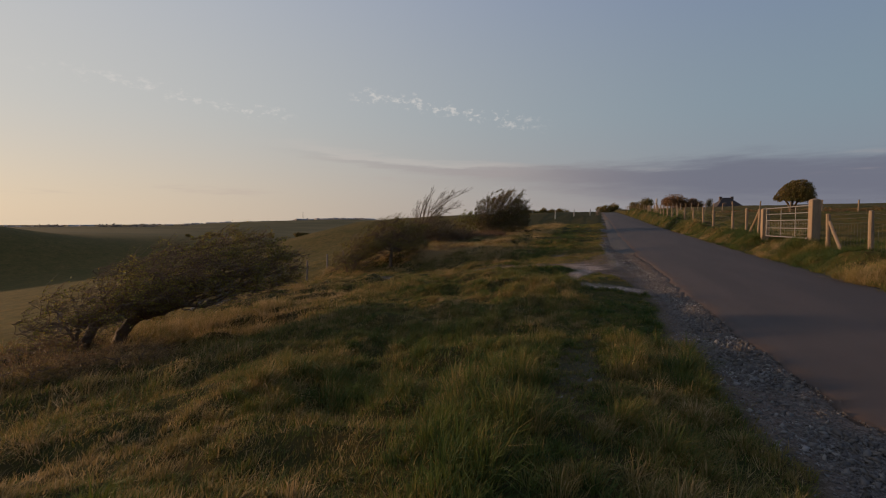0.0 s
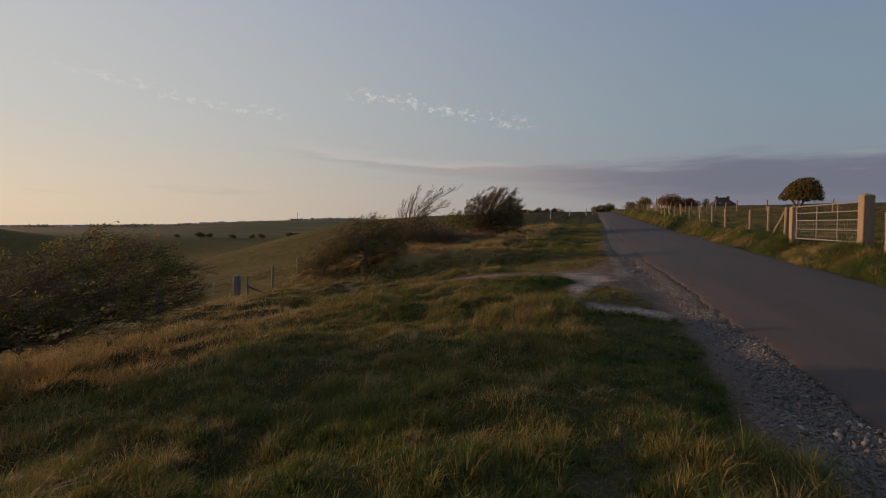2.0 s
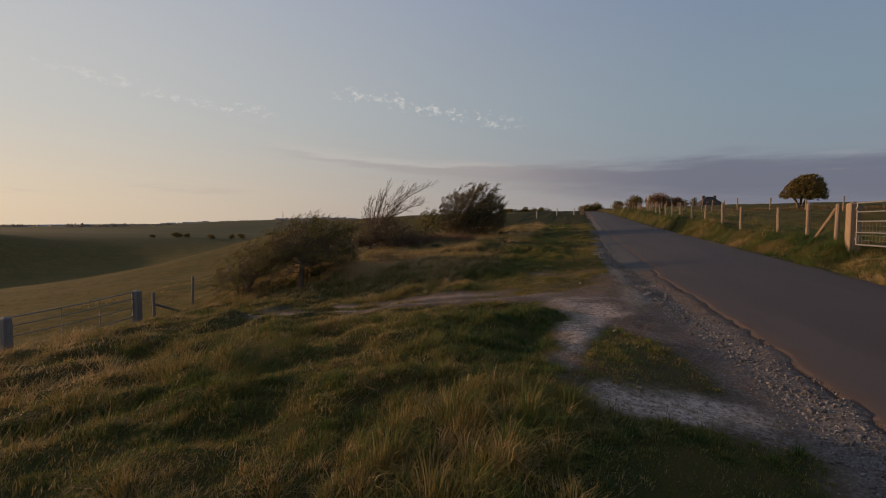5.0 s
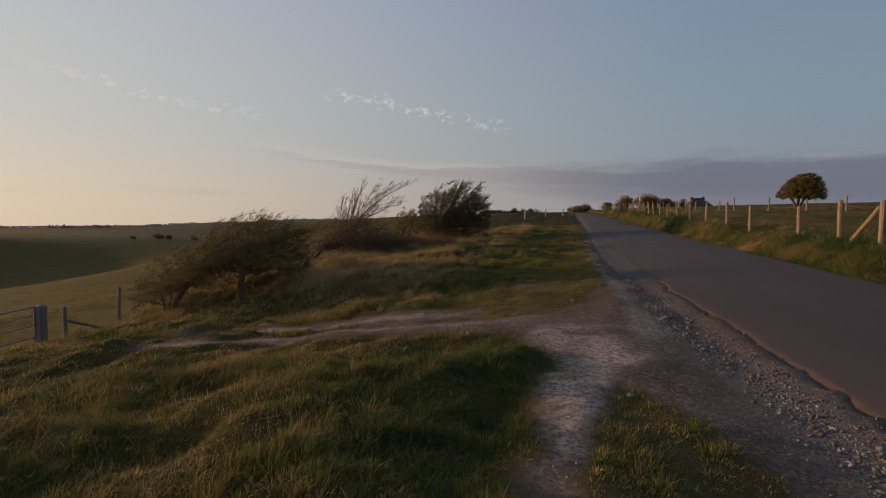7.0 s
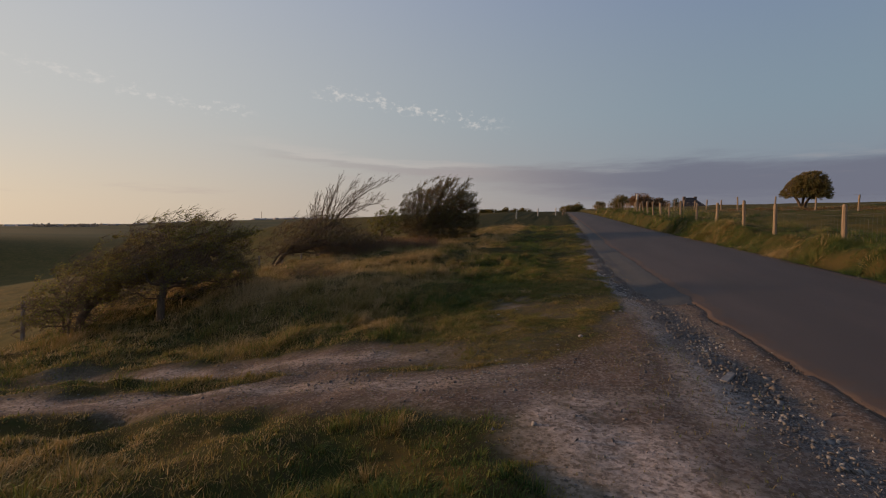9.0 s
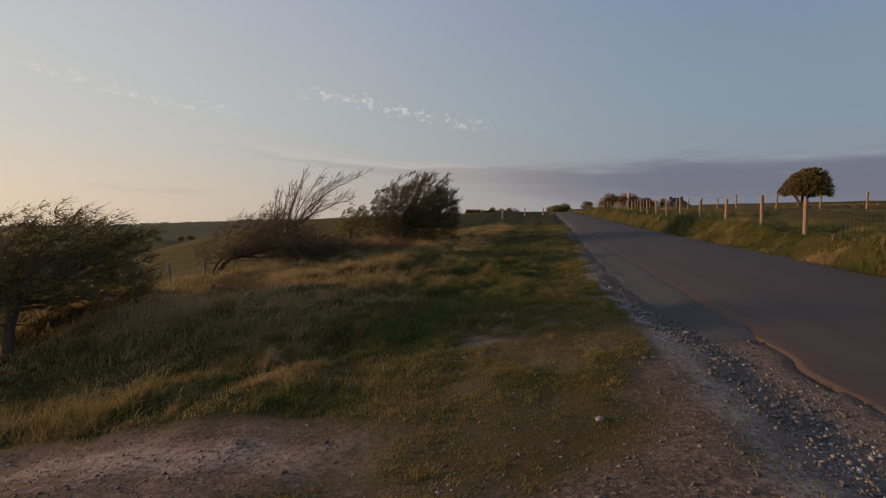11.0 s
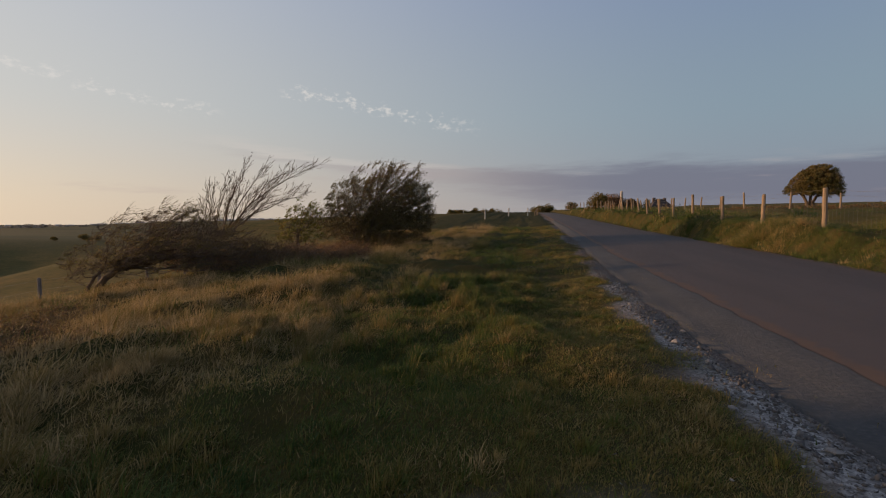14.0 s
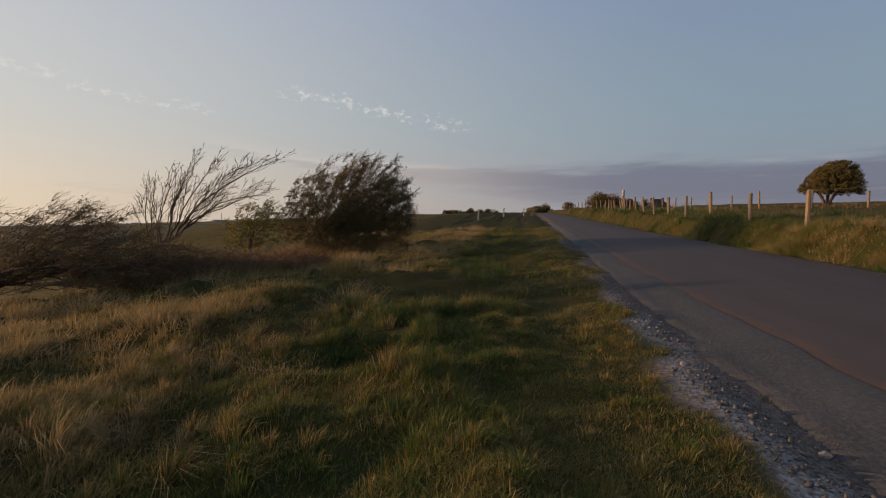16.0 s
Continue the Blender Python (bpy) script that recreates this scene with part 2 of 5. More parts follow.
def height(x, y, fine=True):
    x, y = np.asarray(x, float), np.asarray(y, float)
    r = road_z(y)
    far_left = sstep(x, -25.0, -160.0)
    ridge = sstep(y, 22.5, 26.5) * sstep(x, -29.0, -24.0)
    lz = left_z(x) * (1 - ridge) + ridge_z(np.maximum(x, -29.5)) * ridge
    # the track's mouth lies a little sunk below the lane
    lz = lz - 0.30 * sstep(np.abs(y - 21.6), 4.2, 1.2) * sstep(x, 0.8, -2.2) * sstep(x, -13.5, -9.5)
    lz = lz + 0.06 * sstep(y, 13.0, 10.0) * sstep(x, -1.5, -0.6) * sstep(x, 1.0, 0.4)
    # the side valley runs out to a low head further on
    head = sstep(y, 90.0, 260.0)
    lz = lz * (1 - 0.9 * sstep(y, 52.0, 105.0) * sstep(x, -85.0, -45.0))
    lz = np.where(x < -60, lz * (1 - head) + head * np.interp(x, (-420, -200, -60), (-6.0, -9.5, -7.3)), lz)
    zl = r * (1 - 0.35 * far_left) + lz
    # an unseen shoulder of down across the valley, added to block the low sun
    zl = zl + 8.5 * sstep(x, -150.0, -215.0) * sstep(x, -360.0, -270.0) * sstep(y, 150.0, 85.0)
    zl = zl - 0.11 * sstep(x, -2.0, 0.3) * sstep(y, 2.0, 8.0) * sstep(y, 45.0, 30.0) - 0.07 * sstep(x, 0.1, 1.25)
    b = bank_z(y)
    mouth = sstep(np.abs(y - 21.7), 2.6, 1.5)
    zr = r + b * (1 - 0.45 * mouth * sstep(x, 9.5, 7.0)) * sstep(x, ROAD_R + 0.05, 6.55) + np.interp(x, (7, 32, 70, 200, 800), (0, 0.75, 0.9, 0.3, -6.0)) + 0.7 * np.exp(-((x - 62) ** 2 + (y - 270) ** 2) / 45.0 ** 2)
    rl = road_mid_left(y)
    lane = sstep(x, rl - 0.55, rl)
    z = np.where(x < rl, zl * (1 - lane) + (r + camber(x, y)) * lane, np.where(x > ROAD_R, zr + 0.07 * sstep(y, 60.0, 34.0) * sstep(x, 8, 6), r + camber(x, y)))
    if fine:
        off = sstep(x, 0.9, -0.6) + sstep(x, 5.8, 6.5)
        grassy = 1 - 0.75 * bare(x, y)
        even = 1 - 0.75 * np.maximum(sstep(np.abs(x + 0.2), 0.8, 0.3) * sstep(y, 26, 20), np.maximum(sstep(x, -1.2, -0.6) * (x < 3) * sstep(y, 11, 13), sstep(x, -3.6, -2.6) * (x < 3) * sstep(np.abs(y - 21.5), 5.0, 3.5)))
        z = z + off * grassy * (0.20 * (vnoise(x, y, 2.3, 1) - 0.5) + even * (0.22 * (vnoise(x, y, 0.8, 2) - 0.5) + 0.15 * (vnoise(x, y, 0.38, 13) - 0.5)))
        z = z + sstep(x, 5.75, 6.05) * sstep(x, 6.75, 6.4) * (0.28 * (vnoise(x, y, 1.15, 44) - 0.5) + 0.16 * (vnoise(x, y, 0.5, 45) - 0.5))
        z = z + (0.03 * (vnoise(x, y, 0.35, 3) - 0.5)) * sstep(x, 1.6, 1.0)
        z = z - 0.06 * ((x > road_left(y)) & (x < ROAD_R - 0.15))
        z = z + 0.5 * (vnoise(x, y, 28.0, 4) - 0.5) * sstep(np.hypot(x, y - 20), 45, 120)
    # the wide land beyond
    d = np.hypot(x, y)
    ang = np.degrees(np.arctan2(x, y))
    rim = np.interp(ang, (-180, -90, -60, -46, -42, -38, -31, -27, -18, 0, 90, 180), (-8, -9, -7, -3, 3, 9, 14, 15, 6, -4, -6, -8))
    w = sstep(d, 320, 900)
    return z * (1 - w) + w * (rim * sstep(d, 500, 1500) - 6 * sstep(d, 700, 400) + 2.0 * (vnoise(x, y, 260.0, 8) - 0.5))


def H(x, y):
    return float(height(np.array([x]), np.array([y]))[0])


# ---- materials ----
def material(name, rough=0.8, metal=0.0, spec=0.3):
    m = bpy.data.materials.new(name)
    m.use_nodes = True
    m.node_tree.nodes.clear()
    N = Nodes(m.node_tree)
    b = N.add("ShaderNodeBsdfPrincipled", {"Roughness": rough, "Metallic": metal, "Specular IOR Level": spec})
    out = N.add("ShaderNodeOutputMaterial", {"Surface": b.outputs[0]})
    return m, N, b, out


def link(N, b, key, sock):
    N.tree.links.new(sock, b.inputs[key])


def bump(N, b, h, strength, dist):
    n = N.add("ShaderNodeBump", {"Height": h, "Strength": strength, "Distance": dist})
    N.tree.links.new(n.outputs[0], b.inputs["Normal"])


def pos(N):
    return N.add("ShaderNodeNewGeometry").outputs["Position"]


def two_scale(name, a, b2, c, big, small, rough=0.85, depth=0.01, metal=0.0, spec=0.3, stretch=(1, 1, 1), local=False):
    """A surface whose colour varies at two scales, with fine relief."""
    m, N, b, _ = material(name, rough, metal, spec)
    p = N.add("ShaderNodeTexCoord").outputs["Object"] if local else pos(N)
    p = N.add("ShaderNodeVectorMath", {0: p, 1: stretch}, operation="MULTIPLY").outputs[0]
    n1, n2 = N.noise(p, big), N.noise(p, small, 6.0, 0.65)
    rnd = N.add("ShaderNodeObjectInfo").outputs["Random"]
    col = N.mix(N.smooth(n1, 0.35, 0.65), a, b2)
    col = N.mix(N.smooth(n2, 0.42, 0.72), col, c)
    col = N.mix(N.math("MULTIPLY", rnd, 0.25), col, c)
    link(N, b, "Base Color", col)
    bump(N, b, n2, 0.6, depth)
    return m


def leaf_material(name, colors, through_light=0.38, rough=0.6, patch=0.6):
    m, N, b, out = material(name, rough, 0.0, 0.25)
    isl = N.add("ShaderNodeNewGeometry").outputs["Random Per Island"]
    n = N.noise(pos(N), patch, 3.0)
    f = N.math("ADD", N.math("MULTIPLY", isl, 0.55), N.math("MULTIPLY", N.smooth(n, 0.3, 0.7), 0.45))
    r = N.add("ShaderNodeValToRGB", {"Fac": f})
    e = r.color_ramp.elements
    e[0].color, e[1].color = (*colors[0], 1), (*colors[-1], 1)
    for k, c in enumerate(colors[1:-1], 1):
        s = e.new(k / (len(colors) - 1))
        s.color = (*c, 1)
    link(N, b, "Base Color", r.outputs[0])
    tr = N.add("ShaderNodeBsdfTranslucent", {"Color": r.outputs[0]})
    mx = N.add("ShaderNodeMixShader", {0: through_light, 1: b.outputs[0], 2: tr.outputs[0]})
    N.tree.links.new(mx.outputs[0], out.inputs["Surface"])
    return m


def grass_material(name):
    """Blades: a tone carried by each blade runs from deep green to straw."""
    m, N, b, out = material(name, 0.68, 0.0, 0.2)
    tone = N.add("ShaderNodeAttribute", attribute_name="tone").outputs["Fac"]
    r = N.add("ShaderNodeValToRGB", {"Fac": tone})
    e = r.color_ramp.elements
    e[0].color, e[0].position = (0.033, 0.060, 0.015, 1), 0.0
    e[1].color, e[1].position = (0.41, 0.295, 0.15, 1), 1.0
    for p, c in ((0.28, (0.082, 0.110, 0.021)), (0.5, (0.158, 0.121, 0.032)), (0.72, (0.262, 0.187, 0.076))):
        s = e.new(p)
        s.color = (*c, 1)
    link(N, b, "Base Color", r.outputs[0])
    tr = N.add("ShaderNodeBsdfTranslucent", {"Color": r.outputs[0]})
    mx = N.add("ShaderNodeMixShader", {0: 0.3, 1: b.outputs[0], 2: tr.outputs[0]})
    N.tree.links.new(mx.outputs[0], out.inputs["Surface"])
    return m


def ground_material():
    m, N, b, _ = material("turf_and_chalk", 0.95, 0.0, 0.04)
    p = pos(N)

    def attr(k):
        return N.add("ShaderNodeAttribute", attribute_name=k).outputs["Fac"]

    n_big, n_mid, n_fine, n_grit = N.noise(p, 0.22, 4.0), N.noise(p, 1.6, 5.0), N.noise(p, 14.0, 6.0, 0.7), N.noise(p, 60.0, 4.0, 0.7)
    turf = N.mix(N.smooth(n_mid, 0.38, 0.64), (0.030, 0.034, 0.009), (0.060, 0.044, 0.014))
    turf = N.mix(N.smooth(n_fine, 0.45, 0.75), turf, (0.045, 0.036, 0.018))
    field = N.mix(N.smooth(n_big, 0.35, 0.65), (0.090, 0.071, 0.020), (0.120, 0.083, 0.025))
    field = N.mix(N.smooth(n_mid, 0.40, 0.75), field, (0.052, 0.048, 0.014))
    field = N.mix(N.math("MULTIPLY", N.smooth(N.noise(p, 0.55, 7.0, 0.75), 0.45, 0.72), 0.7), field, (0.046, 0.042, 0.013))
    field = N.mix(N.math("MULTIPLY", N.smooth(n_fine, 0.45, 0.8), 0.5), field, (0.04, 0.035, 0.013))
    # far downland: a little haze put into the colour, greyer and less green
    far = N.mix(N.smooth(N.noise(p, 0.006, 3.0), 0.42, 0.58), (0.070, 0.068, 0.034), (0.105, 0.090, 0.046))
    earth = N.mix(N.smooth(n_mid, 0.35, 0.65), (0.118, 0.079, 0.060), (0.072, 0.049, 0.037))
    chalk = N.mix(N.math("MULTIPLY", N.smooth(n_fine, 0.42, 0.72), N.smooth(N.noise(p, 0.7, 3.0), 0.35, 0.6)), earth, (0.205, 0.158, 0.130))
    pale = N.math("MULTIPLY", attr("chalk"), N.smooth(n_fine, 0.25, 0.65))
    chalk = N.mix(pale, chalk, (0.45, 0.355, 0.295))
    chalk = N.mix(N.smooth(n_grit, 0.58, 0.75), chalk, (0.09, 0.068, 0.052))
    warp = N.add("ShaderNodeVectorMath", {0: p, 1: N.add("ShaderNodeVectorMath", {0: N.add("ShaderNodeTexNoise", {"Vector": p, "Scale": 30.0}).outputs["Color"], "Scale": 0.03}, operation="SCALE").outputs[0]}, operation="ADD").outputs[0]
    chips = N.add("ShaderNodeTexVoronoi", {"Vector": warp, "Scale": 75.0})
    pebbles = N.add("ShaderNodeSeparateColor", {0: N.add("ShaderNodeTexVoronoi", {"Vector": warp, "Scale": 42.0}).outputs["Color"]}).outputs[1]
    chalk = N.mix(N.math("MULTIPLY", N.smooth(pebbles, 0.6, 0.95), 0.45), chalk, (0.25, 0.21, 0.18))
    chalk = N.mix(N.math("MULTIPLY", N.smooth(pebbles, 0.35, 0.05), 0.6), chalk, (0.070, 0.052, 0.041))
    chalk = N.mix(N.math("MULTIPLY", N.smooth(N.noise(p, 2.7, 5.0, 0.7), 0.50, 0.66), 0.55), chalk, (0.105, 0.082, 0.055))
    grit = N.mix(N.smooth(N.math("ADD", N.add("ShaderNodeSeparateColor", {0: chips.outputs["Color"]}).outputs[0], N.math("MULTIPLY", n_mid, 0.4)), 0.25, 1.1), (0.055, 0.050, 0.048), (0.160, 0.152, 0.147))
    chalk = N.mix(N.math("MULTIPLY", attr("stony"), 0.85), chalk, grit)
    chalk = N.mix(N.math("MULTIPLY", N.math("MULTIPLY", N.math("MULTIPLY", attr("chalk"), attr("stony")), 1.9), N.smooth(n_fine, 0.3, 0.6), clamp=True), chalk, N.mix(N.smooth(pebbles, 0.2, 0.8), (0.19, 0.18, 0.17), (0.38, 0.36, 0.34)))
    col = N.mix(attr("field"), turf, field)
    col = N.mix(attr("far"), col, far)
    col = N.mix(attr("bare"), col, chalk)
    link(N, b, "Base Color", col)
    bump(N, b, N.math("ADD", n_fine, N.math("MULTIPLY", n_grit, 0.5)), 0.7, 0.014)
    return m


def road_material():
    m, N, b, _ = material("worn_asphalt", 0.82, 0.0, 0.25)
    p = pos(N)
    long = N.add("ShaderNodeVectorMath", {0: p, 1: (1.0, 0.12, 1.0)}, operation="MULTIPLY").outputs[0]
    n1, n2, n3 = N.noise(long, 0.9, 3.0), N.noise(p, 6.0, 5.0, 0.7), N.noise(p, 180.0, 2.0)
    col = N.mix(N.smooth(n1, 0.35, 0.65), (0.051, 0.041, 0.038), (0.067, 0.052, 0.047))
    col = N.mix(N.math("MULTIPLY", N.smooth(n2, 0.5, 0.75), 0.45), col, (0.045, 0.041, 0.041))
    col = N.mix(N.math("MULTIPLY", N.smooth(n3, 0.5, 0.7), 0.5), col, (0.088, 0.078, 0.072))
    edge = N.add("ShaderNodeAttribute", attribute_name="edge").outputs["Fac"]
    rag = N.math("ADD", N.math("MULTIPLY", N.math("SUBTRACT", N.noise(p, 1.7, 7.0, 0.75), 0.5), 3.4), edge)
    up_lane = N.smooth(N.add("ShaderNodeSeparateXYZ", {0: p}).outputs[1], 21.0, 25.0)
    dirt = N.math("MULTIPLY", N.smooth(N.math("ADD", rag, N.math("MULTIPLY", up_lane, 0.22)), 0.3, 0.95), N.smooth(edge, 0.02, 0.3))
    col = N.mix(N.math("MULTIPLY", dirt, 0.85), col, N.mix(up_lane, N.mix(n2, (0.080, 0.052, 0.038), (0.056, 0.040, 0.032)), N.mix(n2, (0.125, 0.072, 0.042), (0.080, 0.050, 0.034))))
    link(N, b, "Base Color", col)
    bump(N, b, N.math("ADD", n3, n2), 0.5, 0.006)
    return m


M_GROUND, M_ROAD = ground_material(), road_material()
M_PATCH = two_scale("grey_tarmac", (0.046, 0.047, 0.050), (0.034, 0.035, 0.037), (0.074, 0.073, 0.072), 1.6, 23.0, 0.95, 0.03)
M_GRASS = grass_material("grass_blades")
M_STONE = two_scale("flint_and_chalk", (0.25, 0.235, 0.22), (0.17, 0.155, 0.145), (0.13, 0.115, 0.105), 9.0, 40.0, 0.8, 0.01)
M_BARK = two_scale("hawthorn_bark", (0.105, 0.072, 0.047), (0.072, 0.050, 0.035), (0.130, 0.095, 0.064), 4.0, 30.0, 0.9, 0.01, stretch=(1, 1, 0.3))
M_LEAF = leaf_material("hawthorn_leaves", ((0.080, 0.095, 0.018), (0.145, 0.148, 0.027), (0.225, 0.190, 0.036), (0.200, 0.120, 0.040)))
M_LEAF_DARK = leaf_material("dark_leaves", ((0.078, 0.080, 0.021), (0.135, 0.110, 0.032), (0.225, 0.138, 0.052)), 0.42)
M_LEAF_OLIVE = leaf_material("olive_leaves", ((0.088, 0.092, 0.025), (0.150, 0.128, 0.038), (0.210, 0.150, 0.052), (0.170, 0.102, 0.044)), 0.42)
M_LEAF_RUST = leaf_material("russet_leaves", ((0.105, 0.060, 0.032), (0.175, 0.092, 0.046), (0.225, 0.132, 0.062), (0.140, 0.108, 0.040)), 0.40)
M_LEAF_BROWN = leaf_material("dead_leaves", ((0.110, 0.066, 0.030), (0.160, 0.098, 0.042), (0.120, 0.105, 0.034)), 0.35)
M_WOOD = two_scale("pale_fence_wood", (0.27, 0.195, 0.125), (0.22, 0.16, 0.105), (0.13, 0.098, 0.068), 2.0, 26.0, 0.85, 0.008, stretch=(3, 3, 0.25), local=True)
M_GREYWOOD = two_scale("weathered_grey_wood", (0.25, 0.215, 0.185), (0.20, 0.175, 0.155), (0.12, 0.10, 0.085), 2.0, 26.0, 0.9, 0.008, stretch=(3, 3, 0.25), local=True)
M_STEEL = two_scale("galvanised_steel", (0.32, 0.30, 0.27), (0.26, 0.245, 0.22), (0.18, 0.165, 0.15), 6.0, 60.0, 0.6, 0.001, metal=0.6, local=True)
M_WIRE = two_scale("fence_wire", (0.22, 0.21, 0.20), (0.17, 0.165, 0.16), (0.14, 0.12, 0.10), 3.0, 30.0, 0.6, 0.001, metal=0.5)
M_WHITE = two_scale("weathered_white_paint", (0.46, 0.43, 0.38), (0.38, 0.35, 0.31), (0.26, 0.23, 0.20), 3.0, 30.0, 0.8, 0.002, local=True)
M_BRICK = two_scale("house_render", (0.12, 0.085, 0.07), (0.10, 0.072, 0.06), (0.075, 0.055, 0.045), 0.8, 6.0, 0.9, 0.01)
M_TILE = two_scale("roof_tiles", (0.06, 0.045, 0.042), (0.05, 0.038, 0.036), (0.035, 0.03, 0.028), 0.8, 6.0, 0.85, 0.02)
M_GLASS = two_scale("dark_window", (0.03, 0.03, 0.035), (0.04, 0.04, 0.045), (0.05, 0.05, 0.05), 1.0, 5.0, 0.15, 0.001, spec=0.5)
M_TOWN = two_scale("distant_walls", (0.45, 0.43, 0.42), (0.36, 0.34, 0.34), (0.25, 0.23, 0.23), 0.05, 0.3, 0.9, 0.01)
# far leaves: the haze of distance is put into this pale grey
M_HAZYLEAF = leaf_material("hazed_foliage", ((0.15, 0.15, 0.145), (0.17, 0.17, 0.16), (0.19, 0.185, 0.175)), 0.3, 0.8, 0.1)


# ---- building helpers ----
def mesh(name, verts, faces, mat=None, smooth=False):
    me = bpy.data.meshes.new(name)
    me.from_pydata([tuple(v) for v in verts], [], [tuple(f) for f in faces])
    if mat:
        me.materials.append(mat)
    if smooth:
        me.polygons.foreach_set("use_smooth", [True] * len(me.polygons))
    me.update()
    return me


def raw_mesh(name, verts, loops, starts, mat, attrs=None):
    """A mesh straight from arrays."""
    me = bpy.data.meshes.new(name)
    me.vertices.add(len(verts))
    me.vertices.foreach_set("co", np.ascontiguousarray(verts, np.float32).ravel())
    me.loops.add(len(loops))
    me.loops.foreach_set("vertex_index", np.ascontiguousarray(loops, np.int32))
    me.polygons.add(len(starts))
    me.polygons.foreach_set("loop_start", np.ascontiguousarray(starts, np.int32))
    me.materials.append(mat)
    for k, v in (attrs or {}).items():
        me.attributes.new(k, "FLOAT", "POINT").data.foreach_set("value", np.ascontiguousarray(v, np.float32))
    me.update(calc_edges=True)
    return me


def tri_mesh(name, verts, tris, mat, attrs=None):
    return raw_mesh(name, verts, np.asarray(tris).ravel(), np.arange(len(tris)) * 3, mat, attrs)


def part(name, me, parent, label="", at=None):
    ob = new(name, me)
    ob.parent = parent
    if at is not None:
        ob.matrix_basis = at
    return tagged(ob, label)


def empty(name, at, label, category, group="", turn=0.0):
    ob = new(name)
    ob.empty_display_size = 0.2
    ob.matrix_basis = pose(*at, 0, 0, turn)
    return tagged(ob, label, category, group)


def tubes(p0, p1, r0, r1, sides):
    """Tapered tubes as arrays: verts and triangles."""
    p0, p1, r0, r1 = (np.asarray(a, float) for a in (p0, p1, r0, r1))
    d = p1 - p0
    d /= np.maximum(np.linalg.norm(d, axis=1), 1e-6)[:, None]
    ref = np.where(np.abs(d[:, 2:3]) > 0.9, np.array([[1.0, 0, 0]]), np.array([[0, 0, 1.0]]))
    u = np.cross(d, ref)
    u /= np.linalg.norm(u, axis=1)[:, None]
    w = np.cross(d, u)
    a = np.arange(sides) * 2 * math.pi / sides
    ring = u[:, None] * np.cos(a)[None, :, None] + w[:, None] * np.sin(a)[None, :, None]
    lo = p0[:, None] + ring * r0[:, None, None]
    hi = p1[:, None] + ring * r1[:, None, None]
    v = np.concatenate([lo, hi], 1).reshape(-1, 3)
    n = len(p0)
    k = np.arange(sides)
    kn = (k + 1) % sides
    t = np.concatenate([np.stack([k, kn, k + sides], 1), np.stack([kn, kn + sides, k + sides], 1)])
    tris = (t[None] + (np.arange(n) * 2 * sides)[:, None, None]).reshape(-1, 3)
    return v, tris


def box_mesh(name, sx, sy, sz, mat, bevel=0.01, top=0.0, taper=1.0, seed=0):
    """A box on z = 0 with softened edges; top: height of a weathered four-sided point."""
    bm = bmesh.new()
    bmesh.ops.create_cube(bm, size=1.0)
    for v in bm.verts:
        s = taper if v.co.z > 0 else 1.0
        v.co = Vector((v.co.x * sx * s, v.co.y * sy * s, (v.co.z + 0.5) * sz))
    if top:
        f = max(bm.faces, key=lambda q: q.calc_center_median().z)
        r = bmesh.ops.poke(bm, faces=[f])
        r["verts"][0].co.z += top
    if bevel:
        bmesh.ops.bevel(bm, geom=[e for e in bm.edges], offset=bevel, segments=1, affect="EDGES")
    rng = random.Random(seed)
    for v in bm.verts:
        v.co += Vector((rng.uniform(-1, 1), rng.uniform(-1, 1), rng.uniform(-1, 1))) * bevel * 0.25
    me = bpy.data.meshes.new(name)
    bm.to_mesh(me)
    bm.free()
    me.materials.append(mat)
    return me


def post_mesh(name, r, h, mat, sides=9, seed=0):
    """A round stake with a slightly uneven shaft and a chamfered top."""
    rng = random.Random(seed)
    levels = ((-0.25, 1.0), (0.0, 1.02), (h * 0.35, 0.98), (h * 0.7, 0.97), (h - 0.03, 0.95), (h, 0.72))
    verts, faces = [], []
    for z, s in levels:
        ox, oy = rng.uniform(-0.08, 0.08) * r, rng.uniform(-0.08, 0.08) * r
        for k in range(sides):
            a = 2 * math.pi * k / sides
            q = r * s * (1 + rng.uniform(-0.07, 0.07))
            verts.append((ox + q * math.cos(a), oy + q * math.sin(a), z + rng.uniform(-0.008, 0.008)))
    for i in range(len(levels) - 1):
        for k in range(sides):
            faces.append((i * sides + k, i * sides + (k + 1) % sides, (i + 1) * sides + (k + 1) % sides, (i + 1) * sides + k))
    faces.append(tuple(range((len(levels) - 1) * sides, len(levels) * sides)))
    return mesh(name, verts, faces, mat)


def bar_mesh(name, points, r, mat, sides=6):
    """A rod through the points."""
    p = np.array(points, float)
    n = len(p) - 1
    v, t = tubes(p[:-1], p[1:], np.full(n, r), np.full(n, r), sides)
    return tri_mesh(name, v, t, mat)


# ---- ground and road ----
def axis(fine_lo, fine_hi, step, lo, hi):
    out = list(np.arange(fine_lo, fine_hi + step / 2, step))
    s = step
    while out[-1] < hi:
        s = min(s * 1.13, 90.0)
        out.append(out[-1] + s)
    s = step
    while out[0] > lo:
        s = min(s * 1.13, 90.0)
        out.insert(0, out[0] - s)
    return np.array(out)


